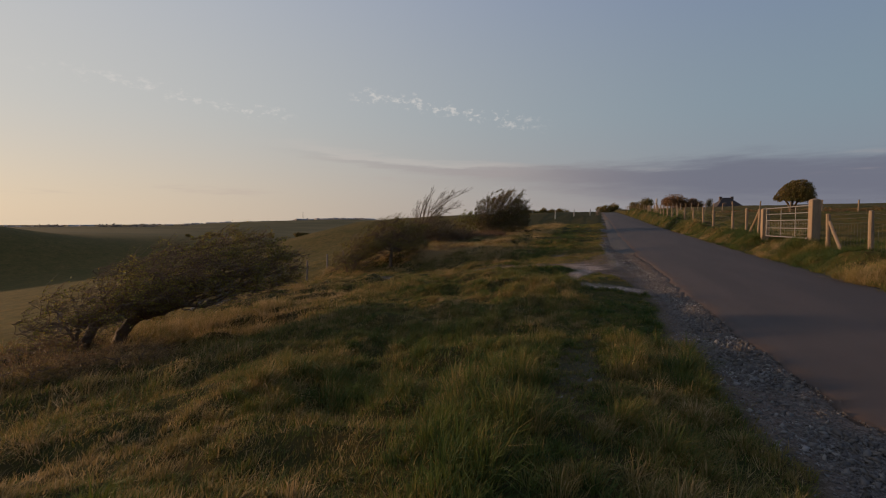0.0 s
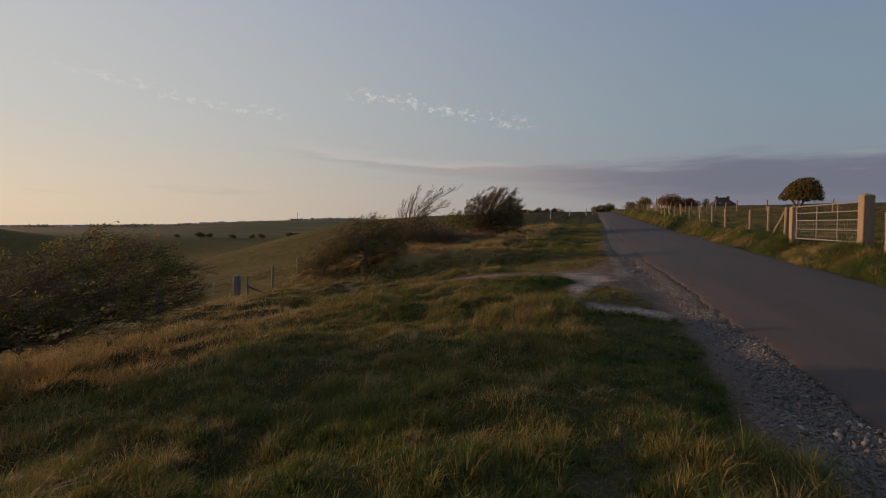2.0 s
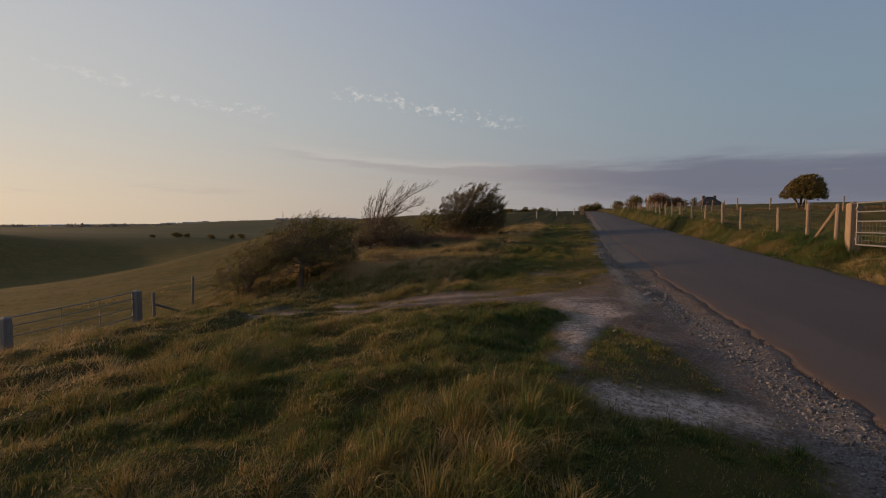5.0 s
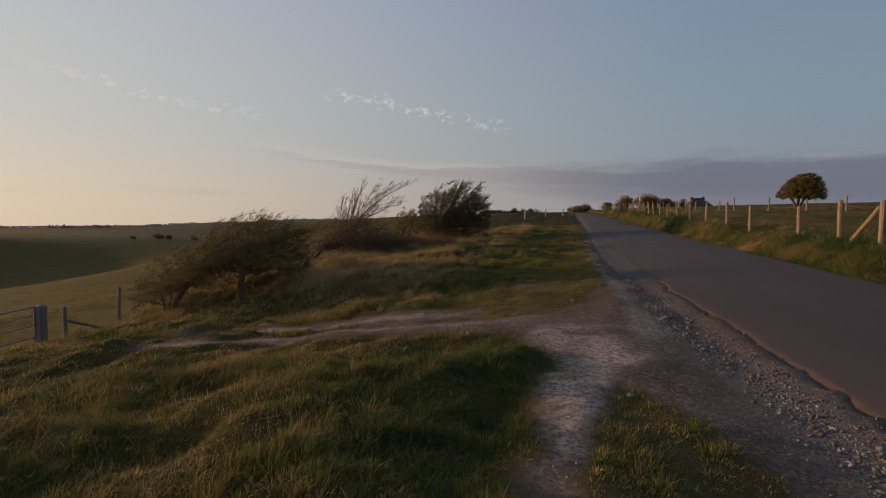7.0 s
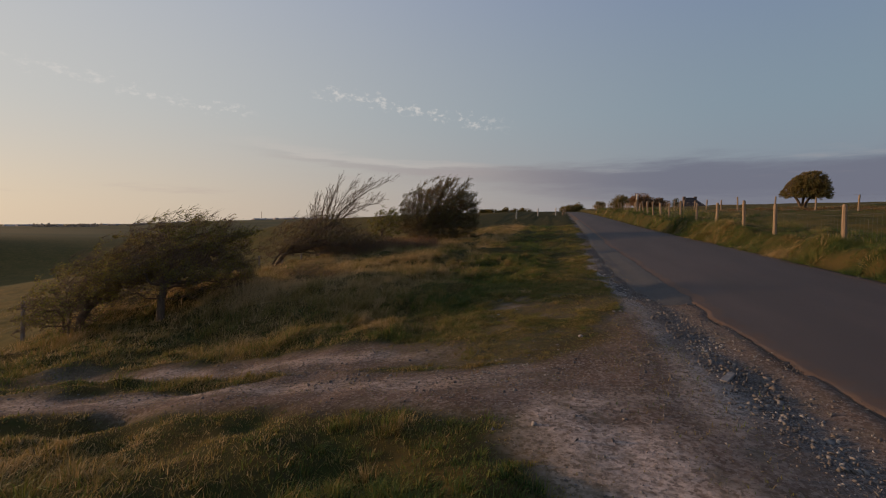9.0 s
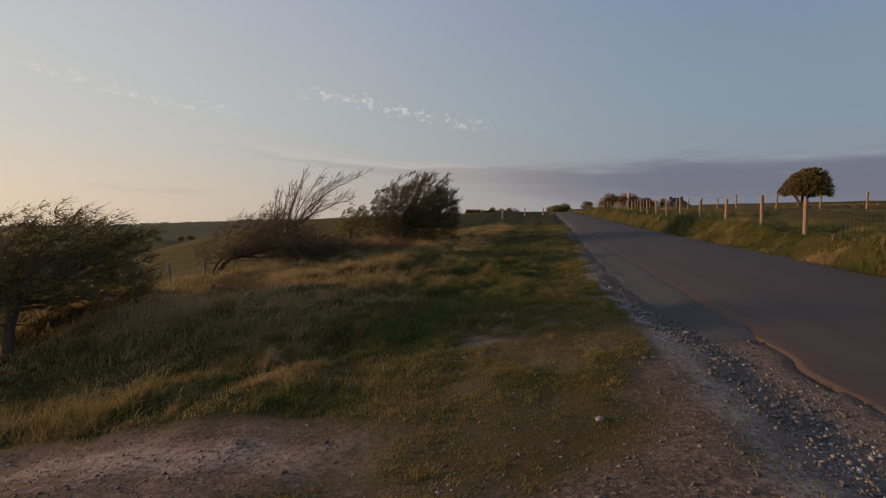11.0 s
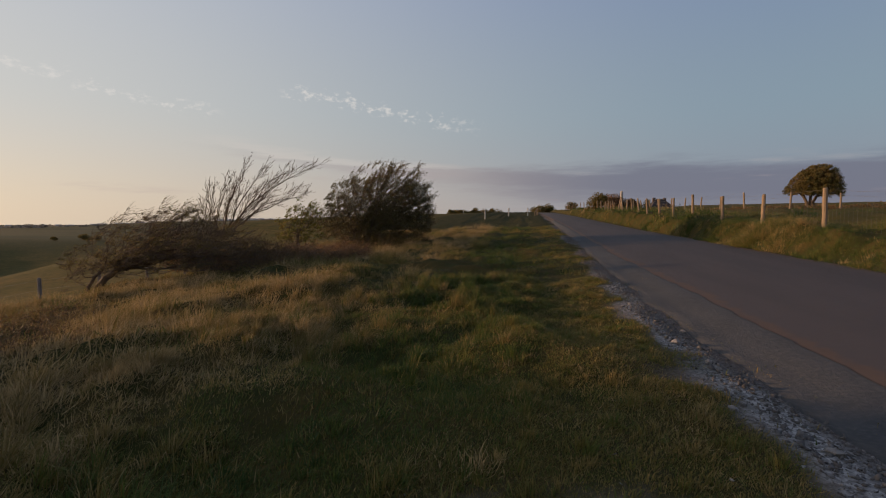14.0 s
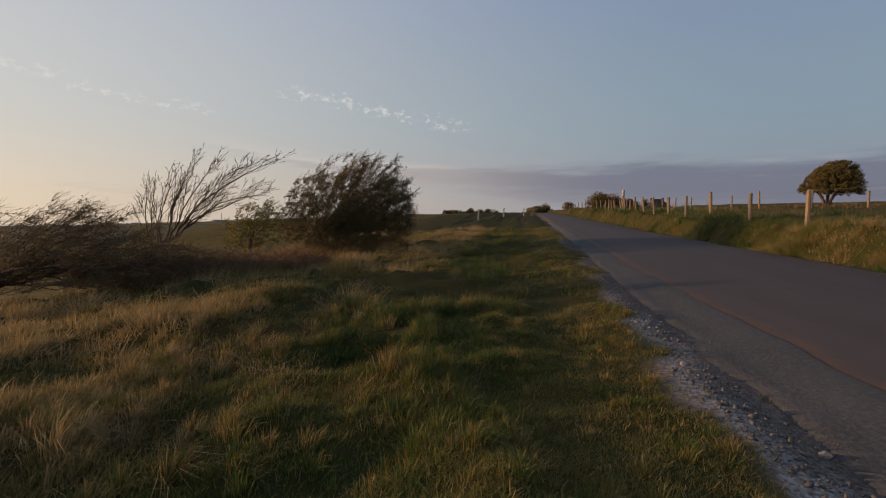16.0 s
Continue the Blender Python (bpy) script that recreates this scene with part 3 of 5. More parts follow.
def build_ground():
    xs, ys = axis(-9.0, 8.6, 0.13, -4200, 3200), axis(1.0, 42.0, 0.16, -900, 4600)
    X, Y = np.meshgrid(xs, ys)
    X, Y = X.ravel(), Y.ravel()
    Z = height(X, Y)
    nx, ny = len(xs), len(ys)
    i = (np.arange(nx - 1)[None, :] + nx * np.arange(ny - 1)[:, None]).ravel()
    loops = np.stack([i, i + 1, i + nx + 1, i + nx], 1).ravel()
    fieldness = np.maximum(sstep(X, -14.0, -17.0), sstep(X, 7.4, 9.0))
    # distance, which blends in the hazed far colour from 190 to 300 m
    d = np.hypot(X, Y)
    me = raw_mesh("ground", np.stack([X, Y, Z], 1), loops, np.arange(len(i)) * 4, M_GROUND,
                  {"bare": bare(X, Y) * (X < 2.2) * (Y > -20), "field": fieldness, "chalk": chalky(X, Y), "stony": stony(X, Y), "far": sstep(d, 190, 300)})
    me.polygons.foreach_set("use_smooth", [True] * len(me.polygons))
    tagged(new("ground", me), "rolling downland turf with chalk track and stony verge", "ground", kind="structure")


def build_road():
    ys = np.concatenate([np.arange(-12, 60, 0.12), np.arange(60, 260, 1.0)])
    cols = np.array([-0.07, 0.0, 0.02, 0.045, 0.08, 0.22, 0.42, 0.7, 0.93, 0.97, 1.0, 1.012])
    L = road_left(ys)
    R = ROAD_R + 0.12 * (vnoise(ys, 0 * ys, 2.0, 9) - 0.5)
    base = road_z(ys)
    V, E = [], []
    for c in cols:
        x = L + np.clip(c, 0, 1) * (R - L) + (0.0 if 0 <= c <= 1 else (-0.05 if c < 0 else 0.05))
        crown = 0.045 * np.sin(np.pi * np.clip(c, 0, 1))
        drop = np.where((c < 0) | (c > 1), -0.14, 0.0)
        worn = 0.022 * (vnoise(ys, ys * 0, 0.33, 17) + vnoise(ys, ys * 0, 0.14, 18)) * np.interp(c, (-0.07, 0.0, 0.02, 0.07), (1, 1, 0.5, 0)) * (1 - 0.9 * sstep(ys, 20.5, 22.5))
        V.append(np.stack([x, ys, base + camber(x, ys) + 0.012 + crown + drop - worn], 1))
        E.append(np.full(len(ys), np.interp(c, (-0.07, 0.0, 0.02, 0.045, 0.08, 0.93, 0.97, 1.0), (0, 0.9, 0.85, 0.55, 0.0, 0.0, 0.6, 1))))
    n, k = len(ys), len(cols)
    V, E = np.concatenate(V), np.concatenate(E)
    i = (np.arange(n - 1)[None, :] + n * np.arange(k - 1)[:, None]).ravel()
    loops = np.stack([i, i + n, i + n + 1, i + 1], 1).ravel()
    me = raw_mesh("road", V, loops, np.arange(len(i)) * 4, M_ROAD, {"edge": E})
    tagged(new("road", me), "narrow worn asphalt lane with crumbling dirt-stained edges", "road", kind="structure")
    # old grey tarmac strip along the edge
    ys = np.arange(22.6, 75, 0.15)
    a = np.interp(ys, (22.6, 24.5, 28, 40, 75), (1.2, 0.98, 0.82, 0.9, 1.3)) + 0.25 * (vnoise(ys, ys * 0, 1.1, 15) - 0.5) + 0.08 * (vnoise(ys, ys * 0, 0.3, 16) - 0.5)
    b = road_left(ys) + 0.025
    a = np.minimum(a, b - 0.02)
    rows = []
    for f in (-0.05, 0.0, 0.25, 0.5, 0.75, 1.0):
        x = a + (b - a) * max(f, 0.0) + (-0.05 if f < 0 else 0.0)
        g = max(f, 0.0) ** 1.5
        top = height(x, ys, False) * (1 - g) + (road_z(ys) + camber(x, ys)) * g
        rows.append(np.stack([x, ys, top + (-0.05 if f < 0 else 0.014) + 0.004 * g - 0.09 * sstep(ys, 23.6, 22.8)], 1))
    V = np.concatenate(rows)
    n, k = len(ys), len(rows)
    i = (np.arange(n - 1)[None, :] + n * np.arange(k - 1)[:, None]).ravel()
    me = raw_mesh("tarmac_strip", V, np.stack([i, i + n, i + n + 1, i + 1], 1).ravel(), np.arange(len(i)) * 4, M_PATCH)
    tagged(new("tarmac_strip", me), "old grey tarmac strip beside the lane", "road edge", kind="structure")


build_ground()
build_road()


# ---- trees and bushes ----
WIND = math.atan2(0.68, 0.74)       # the way the sea wind has combed everything


def skeleton_of(points, roots, pull=0.35):
    """Joins points into a branching skeleton from the roots outwards; gives parents and how many tips each node feeds."""
    P = np.array(list(roots) + list(points), float)
    k = len(roots)
    n = len(P)
    parent = np.full(n, -1)
    length = np.zeros(n)
    base = np.array(roots).mean(0)
    order = np.concatenate([np.arange(k), k + np.argsort(np.linalg.norm(P[k:] - base, axis=1))])
    for q in range(k, n):
        i, done = order[q], order[:q]
        dv = P[i] - P[done]
        dist = np.linalg.norm(dv, axis=1)
        back = np.where(dv[:, 0] < 0, 0.5 * np.abs(dv[:, 0]), 0) + np.where(dv[:, 2] < 0, 0.35 * np.abs(dv[:, 2]), 0)
        j = done[np.argmin(dist + pull * length[done] + back)]
        parent[i], length[i] = j, length[j] + np.linalg.norm(P[i] - P[j])
    feed = np.ones(n)
    for i in order[::-1]:
        if parent[i] >= 0:
            feed[parent[i]] += feed[i]
    return P, parent, feed, length


def windswept(name, at, shape, trunks, label, seed, count=520, leaves=9000, leaf=0.035, leaf_mat=None, twigs=4, twig_len=0.3, turn=WIND, category="bush", thick=0.0036, leaf_density=None, scale=1.0, droop=0.0, jag=0.12, rise=0.22, limbs=0, over=0.0, fill=0.75, stout=0.3, clump=0.0):
    """A hawthorn bent by the wind. shape: rows (u, low, high, half width) along the wind, in metres from the base."""
    rng = np.random.default_rng(seed)
    S = np.array(shape, float) * scale
    u0, u1 = S[0, 0], S[-1, 0]

    def bounds(u):
        return np.interp(u, S[:, 0], S[:, 1]), np.interp(u, S[:, 0], S[:, 2]), np.interp(u, S[:, 0], S[:, 3])

    pts = []
    while len(pts) < count:
        u = rng.uniform(u0, u1)
        lo, hi, hw = bounds(u)
        if rng.random() > (hi - lo) * hw / ((S[:, 2] - S[:, 1]) * S[:, 3]).max():
            continue
        v, w = rng.uniform(-1, 1), rng.random() ** fill
        top = hi - (hi - lo) * 0.45 * v * v + jag * 2 * (rng.random() - 0.5)
        pts.append((u, v * hw, lo + (top - lo) * w))
    # long sinuous limbs that sweep from the trunks' heads through the crown
    heads = np.array(trunks, float) * scale
    for k in range(limbs):
        h = heads[k % len(heads)]
        u = u0 + (u1 - u0) * rng.uniform(0.08 if k % 4 == 0 else 0.45, 1.0)
        lo, hi, hw = bounds(u)
        end = np.array([u + over * rng.random(), rng.uniform(-0.85, 0.85) * hw, lo + (hi - lo) * rng.uniform(0.12, 1.0) + over * rng.random()])
        p0, L = np.array([h[2], h[3], h[4]]), np.linalg.norm(end - h[2:5])
        bend = (p0 + end) / 2 + np.array([0.0, 0.0, rng.uniform(-0.06, 0.20) * L])
        for f in np.linspace(0.06, 1.0, max(4, int(L / (0.13 * scale)))):
            q = p0 * (1 - f) ** 2 + 2 * bend * f * (1 - f) + end * f * f
            pts.append(tuple(q + np.array([0.03, 0.05, 0.05]) * scale * math.sin(f * L * 5 + k) + rng.normal(0, 0.012 * scale, 3)))
    roots = []
    for x, y, hx, hy, hz in np.array(trunks, float) * scale:
        for f in (-0.12, 0.0, 0.35, 0.7, 1.0):
            roots.append((x + (hx - x) * f * f, y + (hy - y) * f, hz * f))
    P, parent, feed, _ = skeleton_of(pts, roots, 0.6)
    k = len(roots)
    for i in range(k):
        parent[i] = i - 1 if i % 5 else -1
    for i in range(k - 1, -1, -1):
        if i % 5:
            feed[i - 1] = max(feed[i - 1], feed[i] * 1.15)
    rad = np.minimum(np.maximum(thick * np.power(feed, 0.55), 0.0035), stout) * scale
    for i in range(0, k, 5):
        rad[i:i + 5] = rad[i + 4] * np.array([1.35, 1.22, 1.12, 1.06, 1.0])
    thing = empty(name, (at[0], at[1], H(*at)), label, category, turn=math.degrees(turn))
    # bent segments: each is split with a small kink
    idx = np.array([i for i in range(len(P)) if parent[i] >= 0])
    a, b = P[parent[idx]], P[idx]
    span = np.linalg.norm(b - a, axis=1)[:, None]
    m1 = a + (b - a) * 0.5 + rng.normal(0, 1.0, a.shape) * np.where(idx < k, 0.02, 0.10)[:, None] * span + np.array([0.05, 0, -0.03]) * span
    ra, rb = np.where(idx < k, rad[parent[idx]], np.minimum(rad[parent[idx]], rad[idx] * 1.45)), rad[idx]
    big = rb > 0.022 * scale

    def stem_of(i):
        while parent[i] >= 0:
            i = parent[i]
        return i
    owner = np.array([stem_of(i) for i in idx])
    for o in sorted(set(owner[big])):
        g = big & (owner == o)
        lap = ((b - a) / np.maximum(span, 1e-4) * rb[:, None] * 0.45)[g]
        v1, t1 = tubes(np.concatenate([a[g] - lap, m1[g] - lap]), np.concatenate([m1[g] + lap, b[g] + lap]), np.concatenate([ra[g], (ra + rb)[g] / 2]), np.concatenate([(ra + rb)[g] / 2, rb[g]]), 7)
        part("trunk", tri_mesh("trunk", v1, t1, M_BARK), thing)
    s = ~big
    # fine twigs combed along the wind
    tips = np.repeat(idx[(rad[idx] < 0.011 * scale) & (idx >= k)], twigs)
    d = np.stack([rng.uniform(0.25, 1.0, len(tips)), rng.normal(0, 0.30, len(tips)), rng.normal(rise - droop, 0.34, len(tips))], 1)
    d /= np.linalg.norm(d, axis=1)[:, None]
    ln = rng.uniform(0.35, 1.0, len(tips))[:, None] * twig_len * scale
    p0 = P[tips]
    pm = p0 + d * ln * 0.55 + rng.normal(0, 0.02, p0.shape)
    p1 = pm + (d + np.array([0.25, 0, 0.1])) * ln * 0.5
    tw = np.full(len(tips), 0.0045 * scale)
    seg0 = np.concatenate([a[s], m1[s], p0, pm])
    seg1 = np.concatenate([m1[s], b[s], pm, p1])
    r0 = np.concatenate([ra[s], (ra + rb)[s] / 2, tw, tw * 0.75])
    r1 = np.concatenate([(ra + rb)[s] / 2, rb[s], tw * 0.75, tw * 0.4])
    v2, t2 = tubes(seg0, seg1, r0, r1, 3)
    part("twig_mass", tri_mesh("twig_mass", v2, t2, M_BARK), thing)["kind"] = "stuff"
    if leaves:
        f = rng.random(leaves)
        pick = rng.integers(0, len(tips), leaves)
        if leaf_density is not None:
            keep = rng.random(leaves) < leaf_density(p0[pick])
            pick, f = pick[keep], f[keep]
        if clump:
            c = p0[pick]
            g = (vnoise(c[:, 0], c[:, 2] * 1.5, clump, 91) + vnoise(c[:, 1] + 0.4 * c[:, 0], c[:, 2] * 1.5, clump, 92)) / 2
            keep = rng.random(len(pick)) < np.clip((g - 0.34) * 4.5, 0.10, 1.0)
            pick, f = pick[keep], f[keep]
        q = np.where((f < 0.5)[:, None], p0[pick] + (pm - p0)[pick] * (f * 2)[:, None], pm[pick] + (p1 - pm)[pick] * (f * 2 - 1)[:, None])
        q = q + rng.normal(0, 0.022 * scale, q.shape)
        v3, t3 = leaf_quads(q, rng, leaf * scale)
        part("foliage", tri_mesh("foliage", v3, t3, leaf_mat or M_LEAF), thing)
    return thing


def leaf_quads(q, rng, size):
    """Small folded leaves, two triangles each."""
    n = len(q)
    a = rng.normal(0, 1, (n, 3)) + np.array([0.5, 0, 0])
    a /= np.linalg.norm(a, axis=1)[:, None]
    b = np.cross(a, rng.normal(0, 1, (n, 3)))
    b /= np.maximum(np.linalg.norm(b, axis=1), 1e-6)[:, None]
    c = np.cross(a, b)
    s = (size * rng.uniform(0.55, 1.25, n))[:, None]
    v = np.stack([q, q + a * s * 0.5 + b * s * 0.36 + c * s * 0.1, q + a * s, q + a * s * 0.5 - b * s * 0.36 + c * s * 0.1], 1).reshape(-1, 3)
    k = np.arange(n)[:, None] * 4
    return v, np.concatenate([k + np.array([[0, 1, 2]]), k + np.array([[0, 2, 3]])])


windswept("hawthorn_bush", (-9.35, 7.1), ((-1.25, 0.1, 0.75, 0.4), (-0.8, 0.0, 1.1, 0.7), (-0.2, 0.0, 1.42, 0.9), (0.45, 0.55, 1.75, 1.15), (1.3, 0.72, 2.05, 1.3), (2.1, 0.8, 2.28, 1.3), (2.9, 0.85, 2.32, 1.1), (3.5, 0.9, 2.0, 0.6), (3.9, 1.1, 1.6, 0.2)),
          ((-0.15, 0.0, 0.15, 0.0, 0.62), (-0.35, 0.25, -0.55, 0.4, 0.45), (-0.25, -0.15, -0.2, -0.2, 0.5), (0.35, 0.5, 0.7, 0.6, 0.5)), "windswept hawthorn bush leaning low over rough grass", 3, count=850, leaves=52000, leaf=0.036, twigs=5, droop=0.1, twig_len=0.36, limbs=44, thick=0.0030, stout=0.105, clump=0.30, jag=0.16, over=0.15,
          leaf_density=lambda p: np.clip(0.55 + 0.45 * sstep(p[:, 0], -0.9, 0.6), 0, 1))
windswept("hawthorn_bush", (-12.2, 23.4), ((-1.2, 0.0, 0.9, 0.7), (-0.5, 0.0, 1.5, 1.1), (0.3, 0.25, 2.0, 1.3), (1.0, 0.7, 2.4, 1.4), (1.8, 0.85, 2.7, 1.4), (2.6, 0.75, 2.82, 1.4), (3.3, 0.5, 2.8, 1.3), (4.0, 0.5, 2.35, 0.8)),
          ((0.0, 0.0, 0.45, 0.0, 0.8), (-0.3, 0.2, -0.4, 0.2, 0.5), (-0.15, -0.2, -0.1, -0.3, 0.55), (1.75, -0.9, 1.85, -0.8, 1.1)), "two-stemmed windswept hawthorn bush with small green leaves", 5, count=1150, leaves=84000, leaf=0.037, twigs=6, thick=0.0027, twig_len=0.36, limbs=38, over=0.22, jag=0.26, stout=0.085, clump=0.34)
windswept("hawthorn_bush", (-13.1, 33.3), ((-0.7, 0.0, 1.0, 0.5), (0.1, 0.1, 1.9, 1.0), (0.9, 0.55, 2.4, 1.2), (2.2, 0.5, 2.6, 1.5), (3.6, 0.2, 2.05, 1.5), (5.0, 0.1, 1.4, 1.2), (5.7, 0.1, 0.9, 0.6)),
          ((0.0, 0.0, 0.4, 0.0, 0.8), (0.2, 0.2, 0.7, 0.3, 0.7)), "low windswept hawthorn bush with bare twig ends", 8, count=750, leaves=46000, leaf=0.036, twigs=6, leaf_mat=M_LEAF_OLIVE, thick=0.0024, twig_len=0.42, jag=0.25, limbs=32, over=0.4, stout=0.085, clump=0.36)
windswept("hawthorn_tree", (-9.2, 44.6), ((-2.2, 1.0, 1.9, 0.7), (-1.6, 0.5, 2.7, 1.3), (-0.8, 0.1, 3.3, 1.6), (0.2, 0.0, 3.75, 1.9), (1.2, 0.0, 3.95, 2.0), (2.2, 0.15, 4.0, 1.9), (3.0, 0.3, 3.5, 1.4), (3.7, 0.7, 2.7, 0.7)),
          ((0.0, 0.0, -0.1, 0.0, 0.8), (0.3, 0.3, 0.7, 0.4, 0.8), (-0.3, -0.3, -0.5, -0.4, 0.7), (0.15, -0.3, 0.3, -0.5, 0.7)), "dense brown and green hawthorn tree leaning from the wind", 13, count=1400, leaves=125000, leaf=0.046, twigs=6, leaf_mat=M_LEAF_DARK, category="tree", twig_len=0.5, thick=0.0027, jag=0.45, rise=0.45, limbs=56, over=0.38, fill=1.1, stout=0.11)


def combed_tree(at, label, seed, stems, turn=WIND):
    """A bare hawthorn: stems that fan out of a short trunk and bend away from the wind, with fine side twigs."""
    rng = np.random.default_rng(seed)
    thing = empty("bare_hawthorn", (at[0], at[1], H(*at)), label, "tree", turn=math.degrees(turn))
    fine0, fine1, f0, f1 = [], [], [], []
    v, t = tubes([(-0.9, 0, -0.2), (-0.85, 0, 0.7)], [(-0.85, 0, 0.7), (-0.75, 0.05, 1.5)], [0.13, 0.11], [0.11, 0.09], 8)
    part("trunk", tri_mesh("trunk", v, t, M_BARK), thing)

    def limb(p, out, end, r0, depth):
        """A limb that leaves along out and bows over to its end, with side shoots combed the same way."""
        L = np.linalg.norm(end - p)
        n = max(4, int(L / 0.22))
        f = np.linspace(0, 1, n + 1)[:, None]
        turn_at = p + out * L * 0.42
        pts = p * (1 - f) ** 2 + 2 * turn_at * f * (1 - f) + end * f * f
        pts[1:] += np.cumsum(rng.normal(0, 0.026, (n, 3)), 0) + 0.055 * np.sin(f[1:] * L * 3.1 + rng.uniform(0, 6)) * np.array([[0.4, 0.6, 1.0]])
        r = r0 * (1 - 0.86 * f[:, 0])
        v, t = tubes(pts[:-1], pts[1:], r[:-1], r[1:], 5)
        part("branch", tri_mesh("branch", v, t, M_BARK), thing)
        if depth < 2:
            for q in range(2 if depth else 3, n, 2 if depth == 0 else 1):
                d = (pts[q] - pts[q - 1]) / np.linalg.norm(pts[q] - pts[q - 1])
                go = d + rng.normal(0, 0.30, 3) + np.array([-0.15, 0, rng.uniform(-0.1, 0.75)])
                reach = min(L * rng.uniform(0.22, 0.5) * (1.1 - 0.6 * q / n), 1.7) if depth == 0 else rng.uniform(0.25, 0.5)
                ahead = d + np.array([0.1, 0, 0.25]) + rng.normal(0, 0.2, 3)
                limb(pts[q], go / np.linalg.norm(go), pts[q] + reach * ahead / np.linalg.norm(ahead), max(r[q] * 0.6, 0.008), depth + 1)
        for q in range(2, n + 1):
            d0 = (pts[q] - pts[q - 1]) / np.linalg.norm(pts[q] - pts[q - 1])
            d = d0 + rng.normal(0, 0.26, 3) + np.array([0.05, 0, 0.15])
            d /= np.linalg.norm(d)
            a, l = pts[q], rng.uniform(0.12, 0.34)
            m = a + d * l * 0.5
            e = m + (d + rng.normal(0, 0.15, 3)) * l * 0.5
            s2 = m + (d + rng.normal(0, 0.35, 3)) * l * 0.4
            fine0.extend([a, m, m])
            fine1.extend([m, e, s2])
            f0.extend([0.009, 0.0075, 0.006])
            f1.extend([0.0075, 0.004, 0.004])

    for k in range(stems):
        f = k / (stems - 1)
        a = 108.0 - 93.0 * f ** 0.85 + rng.uniform(-5, 5)
        reach = np.interp(a, (14, 20, 28, 45, 69, 88, 150), (3.3, 5.0, 5.9, 4.1, 2.7, 1.9, 1.2)) * rng.uniform(0.86, 1.04)
        head = np.array([-0.85 + 0.9 * f, rng.uniform(-0.1, 0.1), 1.3 + 0.5 * f])
        end = np.array([-0.5, 0.0, 2.2]) + reach * np.array([math.cos(radians(a)), 0.0, math.sin(radians(a))]) + np.array([0, rng.uniform(-0.9, 0.9), 0])
        lift = radians(0.62 * a + 44)
        limb(head, np.array([math.cos(lift), rng.uniform(-0.2, 0.2), math.sin(lift)]), end, rng.uniform(0.032, 0.046), 0)
    v, t = tubes(fine0, fine1, np.array(f0), np.array(f1), 3)
    part("twig_mass", tri_mesh("twig_mass", v, t, M_BARK), thing)["kind"] = "stuff"


combed_tree((-15.0, 43.0), "bare dead hawthorn with wind-combed branches", 12, 11)
windswept("hawthorn_sapling", (-11.0, 41.6), ((-0.9, 0.3, 1.5, 0.5), (0.0, 0.3, 2.3, 0.9), (0.9, 0.6, 2.4, 0.7)),
          ((0.0, 0.0, 0.05, 0.0, 0.9),), "small leafy sapling beside the hawthorn tree", 17, count=220, leaves=5200, leaf=0.06)
windswept("bramble_thicket", (-9.8, 37.0), ((-3.0, 0.02, 0.35, 1.0), (-1.6, 0.02, 0.5, 1.4), (0.8, 0.02, 0.6, 1.5), (2.6, 0.02, 0.7, 1.2), (3.6, 0.02, 0.4, 0.6)),
          ((-0.6, 0.0, -0.5, 0.0, 0.4), (0.9, 0.3, 1.1, 0.3, 0.4)), "rusty bramble thicket among long dry grass", 19, count=600, leaves=24000, leaf=0.045, twigs=5, leaf_mat=M_LEAF_RUST, twig_len=0.45, thick=0.003)
for bx, by, bs, bk in ((-8.3, 5.0, 0.34, 61), (-7.5, 6.2, 0.28, 62), (-9.6, 6.3, 0.36, 63), (-7.2, 26.6, 0.30, 64), (-9.0, 28.6, 0.30, 65)):
    windswept("bramble_patch", (bx, by), ((-3.0, 0.02, 0.5, 1.4), (-1.4, 0.02, 0.95, 2.2), (0.8, 0.02, 1.2, 2.2), (2.6, 0.02, 0.8, 1.6)),
              ((-0.4, 0.0, -0.3, 0.0, 0.3), (0.7, 0.3, 0.9, 0.3, 0.3)), "low brown bramble and dead stems in rough grass", bk, count=200, leaves=2200, leaf=0.09, twigs=3, leaf_mat=M_LEAF_BROWN, twig_len=0.6, thick=0.004, scale=bs)
windswept("field_tree", (21.7, 67.0), ((-1.9, 1.0, 1.5, 0.3), (-1.5, 0.9, 2.0, 0.7), (-0.9, 0.9, 2.75, 1.0), (0.0, 0.9, 3.3, 1.2), (0.8, 0.8, 3.4, 1.2), (1.5, 0.75, 3.15, 1.0), (1.9, 0.75, 2.5, 0.6), (2.2, 0.75, 1.4, 0.3)),
          ((0.0, 0.0, 0.1, 0.0, 1.05), (0.2, 0.2, 0.7, 0.4, 1.05), (-0.2, -0.2, -0.7, -0.3, 1.1)), "round-topped windswept tree alone in the pasture", 23, count=1300, leaves=85000, leaf=0.066, twigs=5, leaf_mat=M_LEAF_OLIVE, category="tree", twig_len=0.28, turn=math.radians(-20), stout=0.10, jag=0.06, over=0.05, limbs=24)


